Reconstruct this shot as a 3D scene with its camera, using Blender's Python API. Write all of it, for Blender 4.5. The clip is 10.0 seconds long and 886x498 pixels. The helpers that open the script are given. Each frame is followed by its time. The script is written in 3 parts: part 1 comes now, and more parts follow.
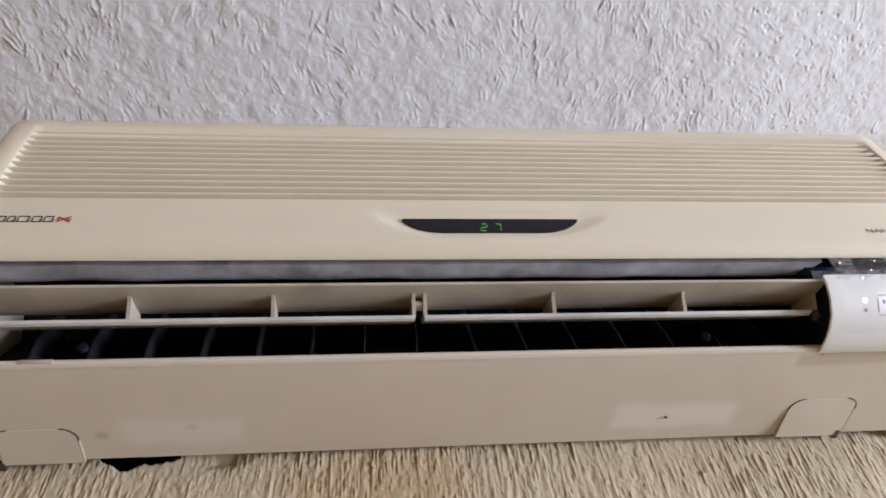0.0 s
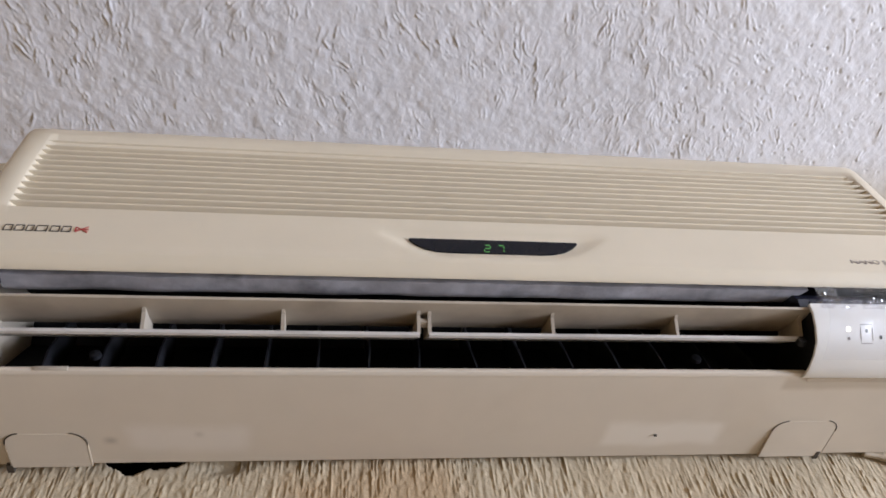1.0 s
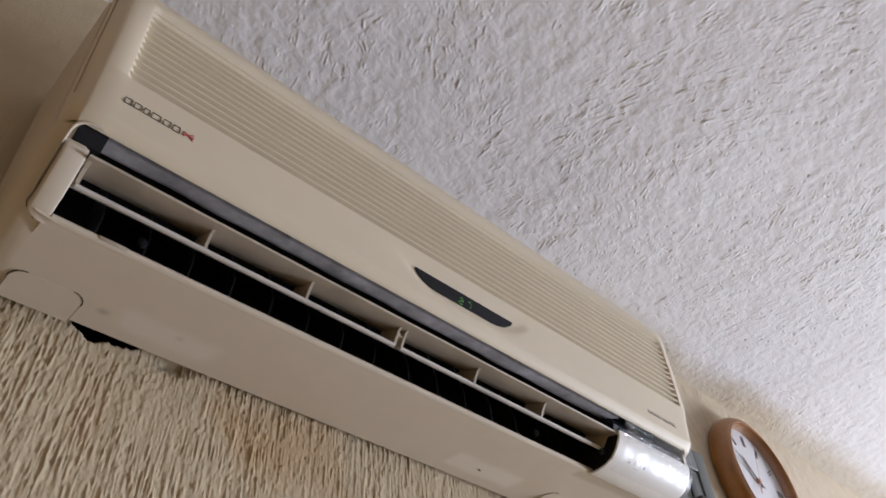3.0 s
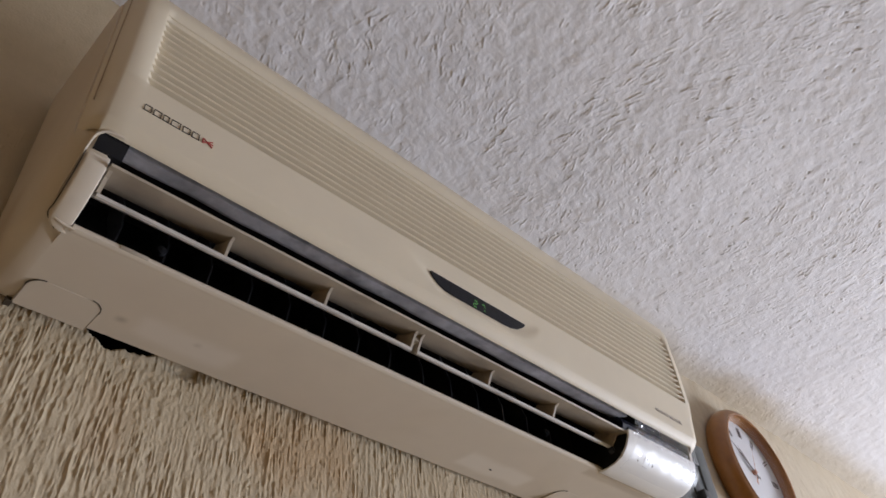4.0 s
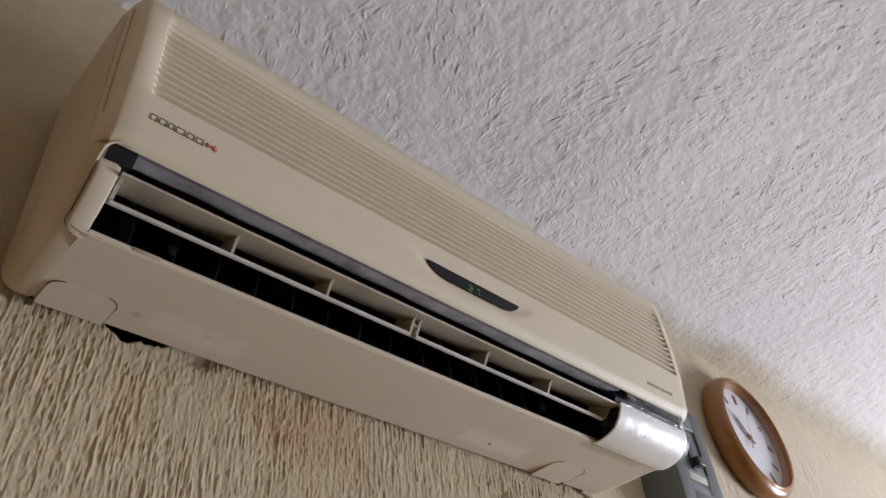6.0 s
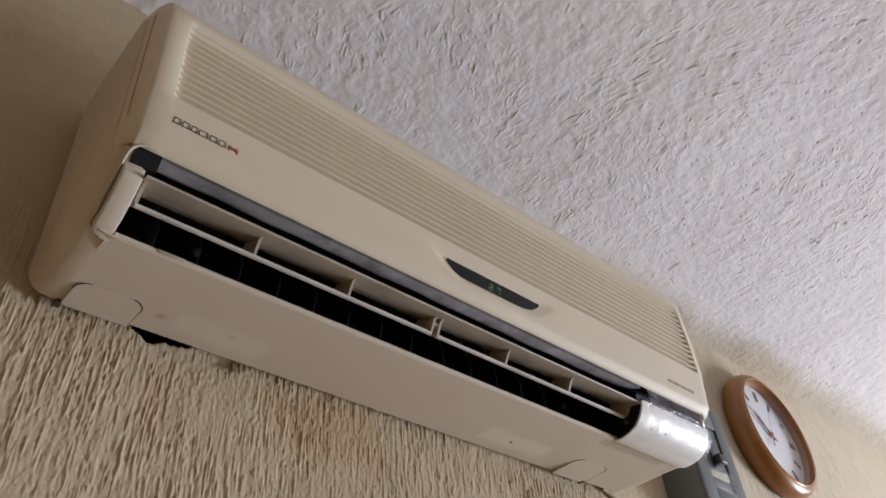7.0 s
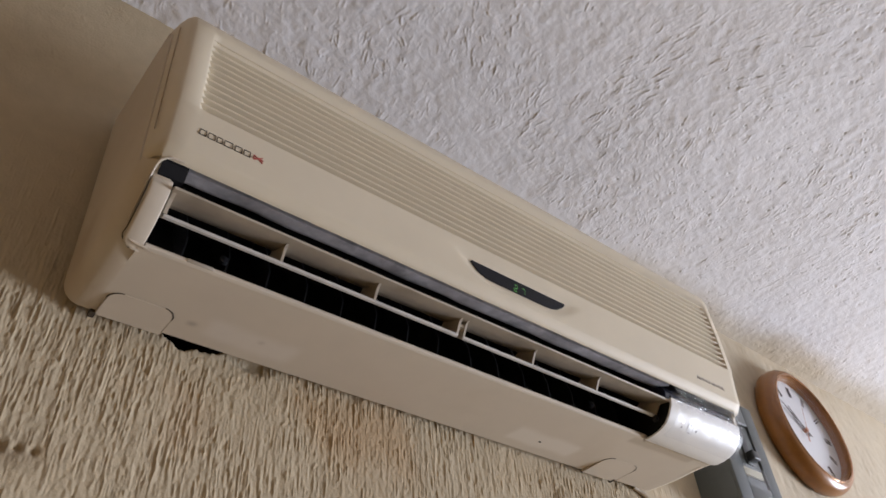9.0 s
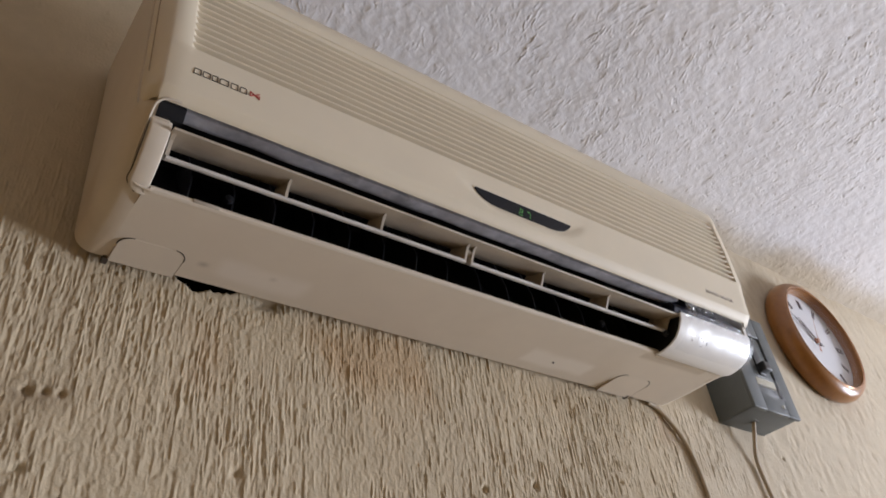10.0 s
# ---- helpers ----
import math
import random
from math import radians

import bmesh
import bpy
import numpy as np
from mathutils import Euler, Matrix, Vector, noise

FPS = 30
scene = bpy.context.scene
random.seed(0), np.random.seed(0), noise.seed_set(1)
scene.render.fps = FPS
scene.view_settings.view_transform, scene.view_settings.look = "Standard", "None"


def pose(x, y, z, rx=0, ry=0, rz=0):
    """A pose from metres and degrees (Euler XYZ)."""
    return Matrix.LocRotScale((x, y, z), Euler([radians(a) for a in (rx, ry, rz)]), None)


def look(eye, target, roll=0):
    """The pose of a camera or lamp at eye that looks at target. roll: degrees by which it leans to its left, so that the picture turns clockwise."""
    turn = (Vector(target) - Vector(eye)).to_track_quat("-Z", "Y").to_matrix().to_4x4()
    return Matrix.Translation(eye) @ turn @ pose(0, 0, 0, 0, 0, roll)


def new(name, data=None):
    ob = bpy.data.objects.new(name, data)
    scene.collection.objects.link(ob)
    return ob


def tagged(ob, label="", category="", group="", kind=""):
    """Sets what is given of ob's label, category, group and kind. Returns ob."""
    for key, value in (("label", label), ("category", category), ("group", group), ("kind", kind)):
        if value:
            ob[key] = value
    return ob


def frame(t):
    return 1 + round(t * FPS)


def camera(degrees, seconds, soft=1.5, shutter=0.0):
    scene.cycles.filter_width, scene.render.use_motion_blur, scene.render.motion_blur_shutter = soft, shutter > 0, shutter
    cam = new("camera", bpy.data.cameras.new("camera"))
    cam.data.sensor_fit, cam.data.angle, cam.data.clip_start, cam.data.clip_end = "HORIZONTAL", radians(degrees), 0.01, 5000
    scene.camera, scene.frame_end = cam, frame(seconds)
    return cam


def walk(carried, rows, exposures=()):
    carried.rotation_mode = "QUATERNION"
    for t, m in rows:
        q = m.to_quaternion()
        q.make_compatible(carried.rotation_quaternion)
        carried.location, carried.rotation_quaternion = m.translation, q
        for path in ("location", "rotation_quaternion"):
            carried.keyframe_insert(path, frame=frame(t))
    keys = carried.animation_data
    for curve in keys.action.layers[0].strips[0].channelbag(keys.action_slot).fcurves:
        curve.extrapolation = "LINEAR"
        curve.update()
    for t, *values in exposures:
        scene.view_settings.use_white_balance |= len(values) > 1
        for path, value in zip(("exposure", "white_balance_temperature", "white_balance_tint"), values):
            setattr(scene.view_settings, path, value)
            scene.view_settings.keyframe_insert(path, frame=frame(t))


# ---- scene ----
cam = camera(60.0, 10.0, soft=1.6, shutter=0.3)
PATH = [
    (0, (-0.048, -0.514, 1.644), (0.181, 0.677, 3.235), -8.1),
    (0.5, (-0.05, -0.526, 1.64), (0.206, 0.65, 3.237), -8.4),
    (1, (-0.068, -0.535, 1.636), (0.205, 0.644, 3.228), -8.1),
    (1.5, (-0.104, -0.51, 1.626), (0.361, 0.666, 3.175), -8.5),
    (2, (-0.191, -0.494, 1.62), (0.522, 0.607, 3.13), -5.0),
    (2.5, (-0.307, -0.543, 1.597), (0.672, 0.468, 3.018), -3.1),
    (3, (-0.376, -0.571, 1.612), (0.639, 0.408, 3.03), -4.0),
    (3.2, (-0.385, -0.563, 1.622), (0.631, 0.427, 3.032), -3.7),
    (4.3, (-0.407, -0.559, 1.626), (0.671, 0.404, 3.008), -5.8),
    (4.5, (-0.402, -0.569, 1.622), (0.683, 0.412, 2.986), -5.9),
    (5, (-0.397, -0.582, 1.619), (0.715, 0.42, 2.946), -6.1),
    (5.5, (-0.414, -0.595, 1.616), (0.687, 0.414, 2.947), -6.2),
    (7, (-0.431, -0.592, 1.613), (0.627, 0.457, 2.948), -5.6),
    (7.5, (-0.429, -0.595, 1.613), (0.614, 0.465, 2.95), -5.5),
    (8, (-0.429, -0.597, 1.612), (0.597, 0.475, 2.953), -5.2),
    (8.5, (-0.431, -0.6, 1.611), (0.58, 0.482, 2.955), -5.1),
    (9, (-0.432, -0.599, 1.61), (0.57, 0.496, 2.951), -5.1),
    (9.5, (-0.429, -0.596, 1.602), (0.582, 0.534, 2.907), -6.1),
    (10, (-0.427, -0.596, 1.596), (0.609, 0.596, 2.823), -7.7),
]
walk(cam, [(t, look(eye, target, roll)) for t, eye, target, roll in PATH],
     [(0, 0.29, 6250, 12), (1.0, 0.26, 6250, 12), (2.0, 0.12, 6300, 12), (2.7, -0.08, 6400, 12), (4.5, -0.31, 6500, 12), (7.0, -0.25, 6550, 12), (10, -0.15, 6550, 12)])

# ---- light: daylight through a window in the right-hand wall ----
world = bpy.data.worlds.new("sky")
scene.world = world
world.use_nodes = True
sky = world.node_tree.nodes.new("ShaderNodeTexSky")
sky.sky_type, sky.sun_disc = "NISHITA", False
sky.sun_elevation, sky.sun_rotation = radians(40), radians(200)
world.node_tree.links.new(sky.outputs[0], world.node_tree.nodes["Background"].inputs[0])
world.node_tree.nodes["Background"].inputs[1].default_value = 0.1
RX, LX, BY, H = 3.8, -1.4, -3.3, 2.5          # room: right, left, back, height
WIN = (-2.35, -0.85, 0.6, 1.85)                # window opening in the right wall: y0 y1 z0 z1


def window_lamp(name, m, w, h, watts, colour):
    data = bpy.data.lights.new(name, "AREA")
    data.shape, data.size, data.size_y, data.energy, data.color = "RECTANGLE", w, h, watts, colour
    ob = new(name, data)
    ob.matrix_world = m
    return ob


window_lamp("window_daylight", look((RX + 0.06, -1.6, 1.22), (0, -1.6, 1.22)), 1.45, 1.2, 226, (0.825, 0.895, 1.03))

# ---- materials ----


def mat(name, colour, rough=0.5, metal=0.0, vary=0.08, scale=(8, 60), bump=0.1, fine=400, spec=0.5, stain=None):
    """Painted or moulded surface: broad and fine colour variation, small relief, optional stain colour."""
    m = bpy.data.materials.new(name)
    m.use_nodes = True
    nt = m.node_tree
    b = nt.nodes["Principled BSDF"]
    b.inputs["Roughness"].default_value, b.inputs["Metallic"].default_value = rough, metal
    b.inputs["Specular IOR Level"].default_value = spec
    tc = nt.nodes.new("ShaderNodeTexCoord")
    last = None
    col = nt.nodes.new("ShaderNodeRGB")
    col.outputs[0].default_value = (*colour, 1)
    last = col.outputs[0]
    for sc, amount in zip(scale, (vary, vary * 0.7)):
        n = nt.nodes.new("ShaderNodeTexNoise")
        n.inputs["Scale"].default_value, n.inputs["Detail"].default_value = sc, 5
        nt.links.new(tc.outputs["Object"], n.inputs["Vector"])
        r = nt.nodes.new("ShaderNodeMapRange")
        r.inputs[1].default_value, r.inputs[2].default_value = 0.25, 0.75
        r.inputs[3].default_value, r.inputs[4].default_value = 1 - amount, 1 + amount
        nt.links.new(n.outputs[0], r.inputs[0])
        mul = nt.nodes.new("ShaderNodeVectorMath")
        mul.operation = "SCALE"
        nt.links.new(last, mul.inputs[0])
        nt.links.new(r.outputs[0], mul.inputs["Scale"])
        last = mul.outputs[0]
    if stain:
        scol, ssc, lo, hi, amt = stain
        n = nt.nodes.new("ShaderNodeTexNoise")
        n.inputs["Scale"].default_value, n.inputs["Detail"].default_value = ssc, 8
        nt.links.new(tc.outputs["Object"], n.inputs["Vector"])
        r = nt.nodes.new("ShaderNodeMapRange")
        r.inputs[1].default_value, r.inputs[2].default_value, r.inputs[3].default_value, r.inputs[4].default_value = lo, hi, 0, amt
        nt.links.new(n.outputs[0], r.inputs[0])
        mx = nt.nodes.new("ShaderNodeMix")
        mx.data_type = "RGBA"
        nt.links.new(r.outputs[0], mx.inputs[0])
        nt.links.new(last, mx.inputs[6])
        mx.inputs[7].default_value = (*scol, 1)
        last = mx.outputs[2]
    nt.links.new(last, b.inputs["Base Color"])
    if bump:
        n = nt.nodes.new("ShaderNodeTexNoise")
        n.inputs["Scale"].default_value, n.inputs["Detail"].default_value = fine, 4
        nt.links.new(tc.outputs["Object"], n.inputs["Vector"])
        bp = nt.nodes.new("ShaderNodeBump")
        bp.inputs["Strength"].default_value, bp.inputs["Distance"].default_value = bump, 0.001
        nt.links.new(n.outputs[0], bp.inputs["Height"])
        nt.links.new(bp.outputs[0], b.inputs["Normal"])
    return m


def glow(name, colour, strength):
    m = mat(name, (0.01, 0.03, 0.01), 0.4, bump=0)
    b = m.node_tree.nodes["Principled BSDF"]
    b.inputs["Emission Color"].default_value, b.inputs["Emission Strength"].default_value = (*colour, 1), strength
    return m


def clear(name, tint, rough, relief, amount):
    """Thin clear plastic: mostly see-through, with a crinkled gloss."""
    m = bpy.data.materials.new(name)
    m.use_nodes = True
    nt = m.node_tree
    out = nt.nodes["Material Output"]
    nt.nodes.remove(nt.nodes["Principled BSDF"])
    tr, gl, mx = (nt.nodes.new(k) for k in ("ShaderNodeBsdfTransparent", "ShaderNodeBsdfGlossy", "ShaderNodeMixShader"))
    tr.inputs[0].default_value = (*tint, 1)
    gl.inputs["Roughness"].default_value = rough
    tc, n, bp = (nt.nodes.new(k) for k in ("ShaderNodeTexCoord", "ShaderNodeTexNoise", "ShaderNodeBump"))
    n.inputs["Scale"].default_value, n.inputs["Detail"].default_value = 70, 3
    bp.inputs["Strength"].default_value, bp.inputs["Distance"].default_value = relief, 0.004
    mx.inputs[0].default_value = amount
    nt.links.new(tc.outputs["Object"], n.inputs["Vector"])
    nt.links.new(n.outputs[0], bp.inputs["Height"])
    nt.links.new(bp.outputs[0], gl.inputs["Normal"])
    nt.links.new(tr.outputs[0], mx.inputs[1])
    nt.links.new(gl.outputs[0], mx.inputs[2])
    nt.links.new(mx.outputs[0], out.inputs[0])
    return m


def tint_where(m, boxes):
    """Blends another colour into m inside soft, ragged boxes: (colour, (x0,x1), (y0,y1), (z0,z1), soft, ragged,
    strength).
    """
    nt = m.node_tree
    b = nt.nodes["Principled BSDF"]
    geo = nt.nodes.new("ShaderNodeNewGeometry")
    n = nt.nodes.new("ShaderNodeTexNoise")
    n.inputs["Scale"].default_value, n.inputs["Detail"].default_value = 14, 6
    nt.links.new(geo.outputs["Position"], n.inputs["Vector"])
    off = nt.nodes.new("ShaderNodeVectorMath")
    off.operation = "SUBTRACT"
    nt.links.new(n.outputs["Color"], off.inputs[0])
    off.inputs[1].default_value = (0.5, 0.5, 0.5)
    for colour, xs, ys, zs, soft, ragged, strength in boxes:
        mv = nt.nodes.new("ShaderNodeVectorMath")
        mv.operation = "SCALE"
        nt.links.new(off.outputs[0], mv.inputs[0])
        mv.inputs["Scale"].default_value = ragged
        ad = nt.nodes.new("ShaderNodeVectorMath")
        nt.links.new(geo.outputs["Position"], ad.inputs[0])
        nt.links.new(mv.outputs[0], ad.inputs[1])
        sep = nt.nodes.new("ShaderNodeSeparateXYZ")
        nt.links.new(ad.outputs[0], sep.inputs[0])
        fac = None
        for i, (lo, hi) in enumerate((xs, ys, zs)):
            for edge, sign in ((lo, 1), (hi, -1)):
                r = nt.nodes.new("ShaderNodeMapRange")
                r.interpolation_type = "SMOOTHSTEP"
                r.inputs[1].default_value, r.inputs[2].default_value = edge - soft, edge + soft
                r.inputs[3].default_value, r.inputs[4].default_value = (0, 1) if sign > 0 else (1, 0)
                nt.links.new(sep.outputs[i], r.inputs[0])
                if fac is None:
                    fac = r.outputs[0]
                else:
                    q = nt.nodes.new("ShaderNodeMath")
                    q.operation = "MULTIPLY"
                    nt.links.new(fac, q.inputs[0])
                    nt.links.new(r.outputs[0], q.inputs[1])
                    fac = q.outputs[0]
        q = nt.nodes.new("ShaderNodeMath")
        q.operation = "MULTIPLY"
        nt.links.new(fac, q.inputs[0])
        q.inputs[1].default_value = strength
        mx = nt.nodes.new("ShaderNodeMix")
        mx.data_type = "RGBA"
        nt.links.new(q.outputs[0], mx.inputs[0])
        nt.links.new(b.inputs["Base Color"].links[0].from_socket, mx.inputs[6])
        mx.inputs[7].default_value = (*colour, 1)
        nt.links.new(mx.outputs[2], b.inputs["Base Color"])
    return m


CREAM = (0.640, 0.562, 0.462)
M_CASE = mat("cream_case_plastic", CREAM, 0.5, vary=0.03, scale=(5, 30), bump=0.05, fine=900, stain=((0.45, 0.36, 0.24), 6, 0.6, 0.85, 0.3))
M_PANEL = mat("cream_panel_plastic", (0.70, 0.615, 0.475), 0.5, vary=0.025, scale=(4, 30), bump=0.04, fine=900)
# grimy louver plastic, base darkened further for the shade under the blades
M_BLADE = mat("shaded_louver_plastic", (0.46, 0.40, 0.325), 0.45, vary=0.08, scale=(12, 70), stain=((0.16, 0.12, 0.085), 18, 0.5, 0.8, 0.5))
# paler copy for the lower blade, whose lit edge is put into the colour
M_BLADE_LIT = mat("lit_louver_plastic", (0.58, 0.55, 0.52), 0.45, vary=0.08, scale=(12, 70), stain=((0.2, 0.17, 0.14), 18, 0.55, 0.8, 0.4))
M_COVER = mat("pale_cover_plastic", (0.78, 0.76, 0.73), 0.42, vary=0.02, bump=0.03)
# near-black that paints in the shade of the duct and the gaps beside it
M_DARK = mat("shade_black", (0.012, 0.012, 0.014), 0.6, vary=0.3, scale=(20, 90), bump=0.2, fine=200, spec=0.15)
M_VANE = mat("black_vane_plastic", (0.018, 0.018, 0.021), 0.4, vary=0.3, scale=(30, 120), spec=0.22, stain=((0.06, 0.06, 0.06), 40, 0.55, 0.8, 0.5))
M_FOAM = mat("grey_mouldy_insulation", (0.56, 0.54, 0.565), 0.85, vary=0.3, scale=(18, 70), bump=0.4, fine=250, stain=((0.05, 0.05, 0.055), 24, 0.52, 0.74, 0.7))
M_LENS = mat("dark_display_lens", (0.008, 0.008, 0.012), 0.12, vary=0.1, bump=0, spec=0.22)
M_NAVY = mat("dark_receiver_window", (0.012, 0.014, 0.025), 0.18, vary=0.2, bump=0)
M_DIGIT = glow("green_segment_light", (0.16, 0.62, 0.12), 0.5)
M_LED = glow("white_indicator_light", (1.0, 0.97, 0.9), 2.5)
M_INK = mat("dark_print", (0.05, 0.04, 0.035), 0.5, bump=0)
M_GREY_INK = mat("grey_print", (0.26, 0.22, 0.20), 0.5, bump=0)
M_RED = mat("red_print", (0.42, 0.06, 0.05), 0.5, bump=0)
M_GROOVE = mat("dark_groove", (0.06, 0.045, 0.03), 0.8, bump=0)
M_FILM = clear("crinkled_clear_film", (0.97, 0.97, 0.98), 0.35, 0.15, 0.07)
M_FILM_EDGE = clear("film_crease", (0.93, 0.93, 0.95), 0.10, 0.12, 0.20)
M_SEAM = mat("brown_seam", (0.42, 0.335, 0.235), 0.7, bump=0)
M_GLASS = clear("clear_glass", (0.97, 0.98, 0.97), 0.02, 0.0, 0.05)
M_WOOD = mat("brown_clock_rim", (0.29, 0.120, 0.030), 0.3, vary=0.15, scale=(10, 80), bump=0.05)
M_BRASS = mat("copper_rim_edge", (0.42, 0.21, 0.1), 0.25, metal=0.6, vary=0.1, bump=0)
M_DIAL = mat("white_dial", (0.66, 0.64, 0.67), 0.5, vary=0.02, bump=0)
M_NUM = mat("dark_numerals", (0.10, 0.07, 0.07), 0.5, bump=0)
M_HUB = mat("copper_hub", (0.45, 0.2, 0.13), 0.4, bump=0)
M_BOX = mat("grey_steel_enamel", (0.085, 0.094, 0.093), 0.42, vary=0.08, scale=(14, 80), bump=0.1, stain=((0.12, 0.1, 0.08), 20, 0.6, 0.8, 0.5))
M_BLACK = mat("black_bakelite", (0.015, 0.015, 0.015), 0.35, bump=0)
M_LABEL = mat("yellowed_label", (0.5, 0.46, 0.33), 0.5, vary=0.15, scale=(60, 200), bump=0)
M_STEEL = mat("screw_steel", (0.5, 0.5, 0.48), 0.3, metal=0.9, bump=0)
M_CABLE = mat("beige_cable", (0.42, 0.34, 0.24), 0.55, vary=0.1, scale=(20, 100))
M_WALL = mat("beige_combed_plaster", (0.51, 0.420, 0.290), 0.85, vary=0.09, scale=(4, 45), bump=0.6, fine=300, stain=((0.42, 0.31, 0.19), 7, 0.52, 0.8, 0.5))
M_CEIL = mat("white_rough_plaster", (0.795, 0.785, 0.81), 0.9, vary=0.04, scale=(3, 40), bump=0.35, fine=300)
# dark tones for the unseen walls and floor, set to limit bounced light
M_ROOM = mat("room_bounce_beige", (0.180, 0.126, 0.058), 0.85, vary=0.05, bump=0.1)
# ochre picked so the unseen left wall throws warm light on the unit
M_WEST = mat("warm_bounce_ochre", (0.25, 0.150, 0.045), 0.8, vary=0.06, bump=0.1)
M_FLOOR = mat("floor_bounce_brown", (0.145, 0.105, 0.060), 0.4, vary=0.1, scale=(3, 30))
M_FRAME = mat("white_window_frame", (0.75, 0.75, 0.74), 0.4, vary=0.03)

# ---- building blocks ----


def mesh_from(name, bm, material, smooth=True):
    bmesh.ops.recalc_face_normals(bm, faces=bm.faces)
    me = bpy.data.meshes.new(name)
    bm.to_mesh(me)
    bm.free()
    me.materials.append(material)
    if smooth:
        me.polygons.foreach_set("use_smooth", [True] * len(me.polygons))
        me.set_sharp_from_angle(angle=radians(35))
    return me


def part(name, bm, material, parent, label="", smooth=True):
    ob = new(name, mesh_from(name, bm, material, smooth))
    ob.parent = parent
    return tagged(ob, label)


def loft(bm, rings, caps=True):
    """Joins closed rings of equal point count into a skin."""
    vs = [[bm.verts.new(p) for p in ring] for ring in rings]
    n = len(vs[0])
    for a, b in zip(vs, vs[1:]):
        for i in range(n):
            bm.faces.new((a[i], a[(i + 1) % n], b[(i + 1) % n], b[i]))
    if caps:
        bm.faces.new(vs[0])
        bm.faces.new(vs[-1][::-1])
    return bm


def along_x(profile, xs, bm=None):
    """Extrudes a (y, z) outline along x."""
    return loft(bm or bmesh.new(), [[(x, y, z) for y, z in profile] for x in xs])


def box(x0, x1, y0, y1, z0, z1, bevel=0.0, bm=None):
    own = bmesh.new()
    m = Matrix.Translation(((x0 + x1) / 2, (y0 + y1) / 2, (z0 + z1) / 2)) @ Matrix.Diagonal((x1 - x0, y1 - y0, z1 - z0, 1))
    bmesh.ops.create_cube(own, size=1, matrix=m)
    if bevel:
        bmesh.ops.bevel(own, geom=own.edges[:], offset=bevel, segments=3, profile=0.5, affect="EDGES")
    if bm is None:
        return own
    me = bpy.data.meshes.new("scratch")
    own.to_mesh(me)
    own.free()
    bm.from_mesh(me)
    bpy.data.meshes.remove(me)
    return bm


def plate(outline, y0, y1, bm=None):
    """A flat piece in the x-z plane, from depth y0 to y1."""
    return loft(bm or bmesh.new(), [[(x, y0, z) for x, z in outline], [(x, y1, z) for x, z in outline]])


def plate_z(outline, z0, z1, bm=None):
    return loft(bm or bmesh.new(), [[(x, y, z0) for x, y in outline], [(x, y, z1) for x, y in outline]])


def round_rect(x0, x1, y0, y1, r, n=6):
    pts = []
    for cx, cy, a in ((x1 - r, y1 - r, 0), (x0 + r, y1 - r, 90), (x0 + r, y0 + r, 180), (x1 - r, y0 + r, 270)):
        pts += [(cx + r * math.cos(radians(a + 90 * i / n)), cy + r * math.sin(radians(a + 90 * i / n))) for i in range(n + 1)]
    return pts


def lathe(profile, centre, n=64, bm=None):
    """Turns an (r, depth) outline round the y axis through centre."""
    bm = bm or bmesh.new()
    cx, cy, cz = centre
    rings = []
    for k in range(n):
        a = 2 * math.pi * k / n
        rings.append([bm.verts.new((cx + r * math.cos(a), cy - d, cz + r * math.sin(a))) for r, d in profile])
    m = len(profile)
    for k in range(n):
        a, b = rings[k], rings[(k + 1) % n]
        for i in range(m - 1):
            bm.faces.new((a[i], a[i + 1], b[i + 1], b[i]))
    return bm


def tube(points, radius, n=10, bm=None):
    """A round cord through the points, smoothed."""
    bm = bm or bmesh.new()
    pts = [Vector(p) for p in points]
    fine = []
    for i in range(len(pts) - 1):
        p0, p1, p2, p3 = pts[max(i - 1, 0)], pts[i], pts[i + 1], pts[min(i + 2, len(pts) - 1)]
        for k in range(8):
            t = k / 8
            fine.append(0.5 * (2 * p1 + (p2 - p0) * t + (2 * p0 - 5 * p1 + 4 * p2 - p3) * t * t + (3 * p1 - p0 - 3 * p2 + p3) * t ** 3))
    fine.append(pts[-1])
    rings = []
    for i, p in enumerate(fine):
        d = (fine[min(i + 1, len(fine) - 1)] - fine[max(i - 1, 0)]).normalized()
        u = d.cross(Vector((0.1, 1, 0.05))).normalized()
        v = d.cross(u)
        rings.append([p + radius * (math.cos(2 * math.pi * k / n) * u + math.sin(2 * math.pi * k / n) * v) for k in range(n)])
    return loft(bm, rings)


def words(text, size, depth=0.0003):
    """Mesh of a line of text in the x-z plane, facing -y, from its lower left corner."""
    c = bpy.data.curves.new("words", "FONT")
    c.body, c.size, c.extrude = text, size, depth
    tmp = new("words", c)
    bpy.context.view_layer.update()
    me = bpy.data.meshes.new_from_object(tmp.evaluated_get(bpy.context.evaluated_depsgraph_get()))
    bpy.data.objects.remove(tmp)
    bm = bmesh.new()
    bm.from_mesh(me)
    bpy.data.meshes.remove(me)
    bmesh.ops.transform(bm, matrix=pose(0, 0, 0, 90), verts=bm.verts)
    return bm


# ---- rough plaster relief ----
rng = np.random.default_rng(7)
TABLES = {}


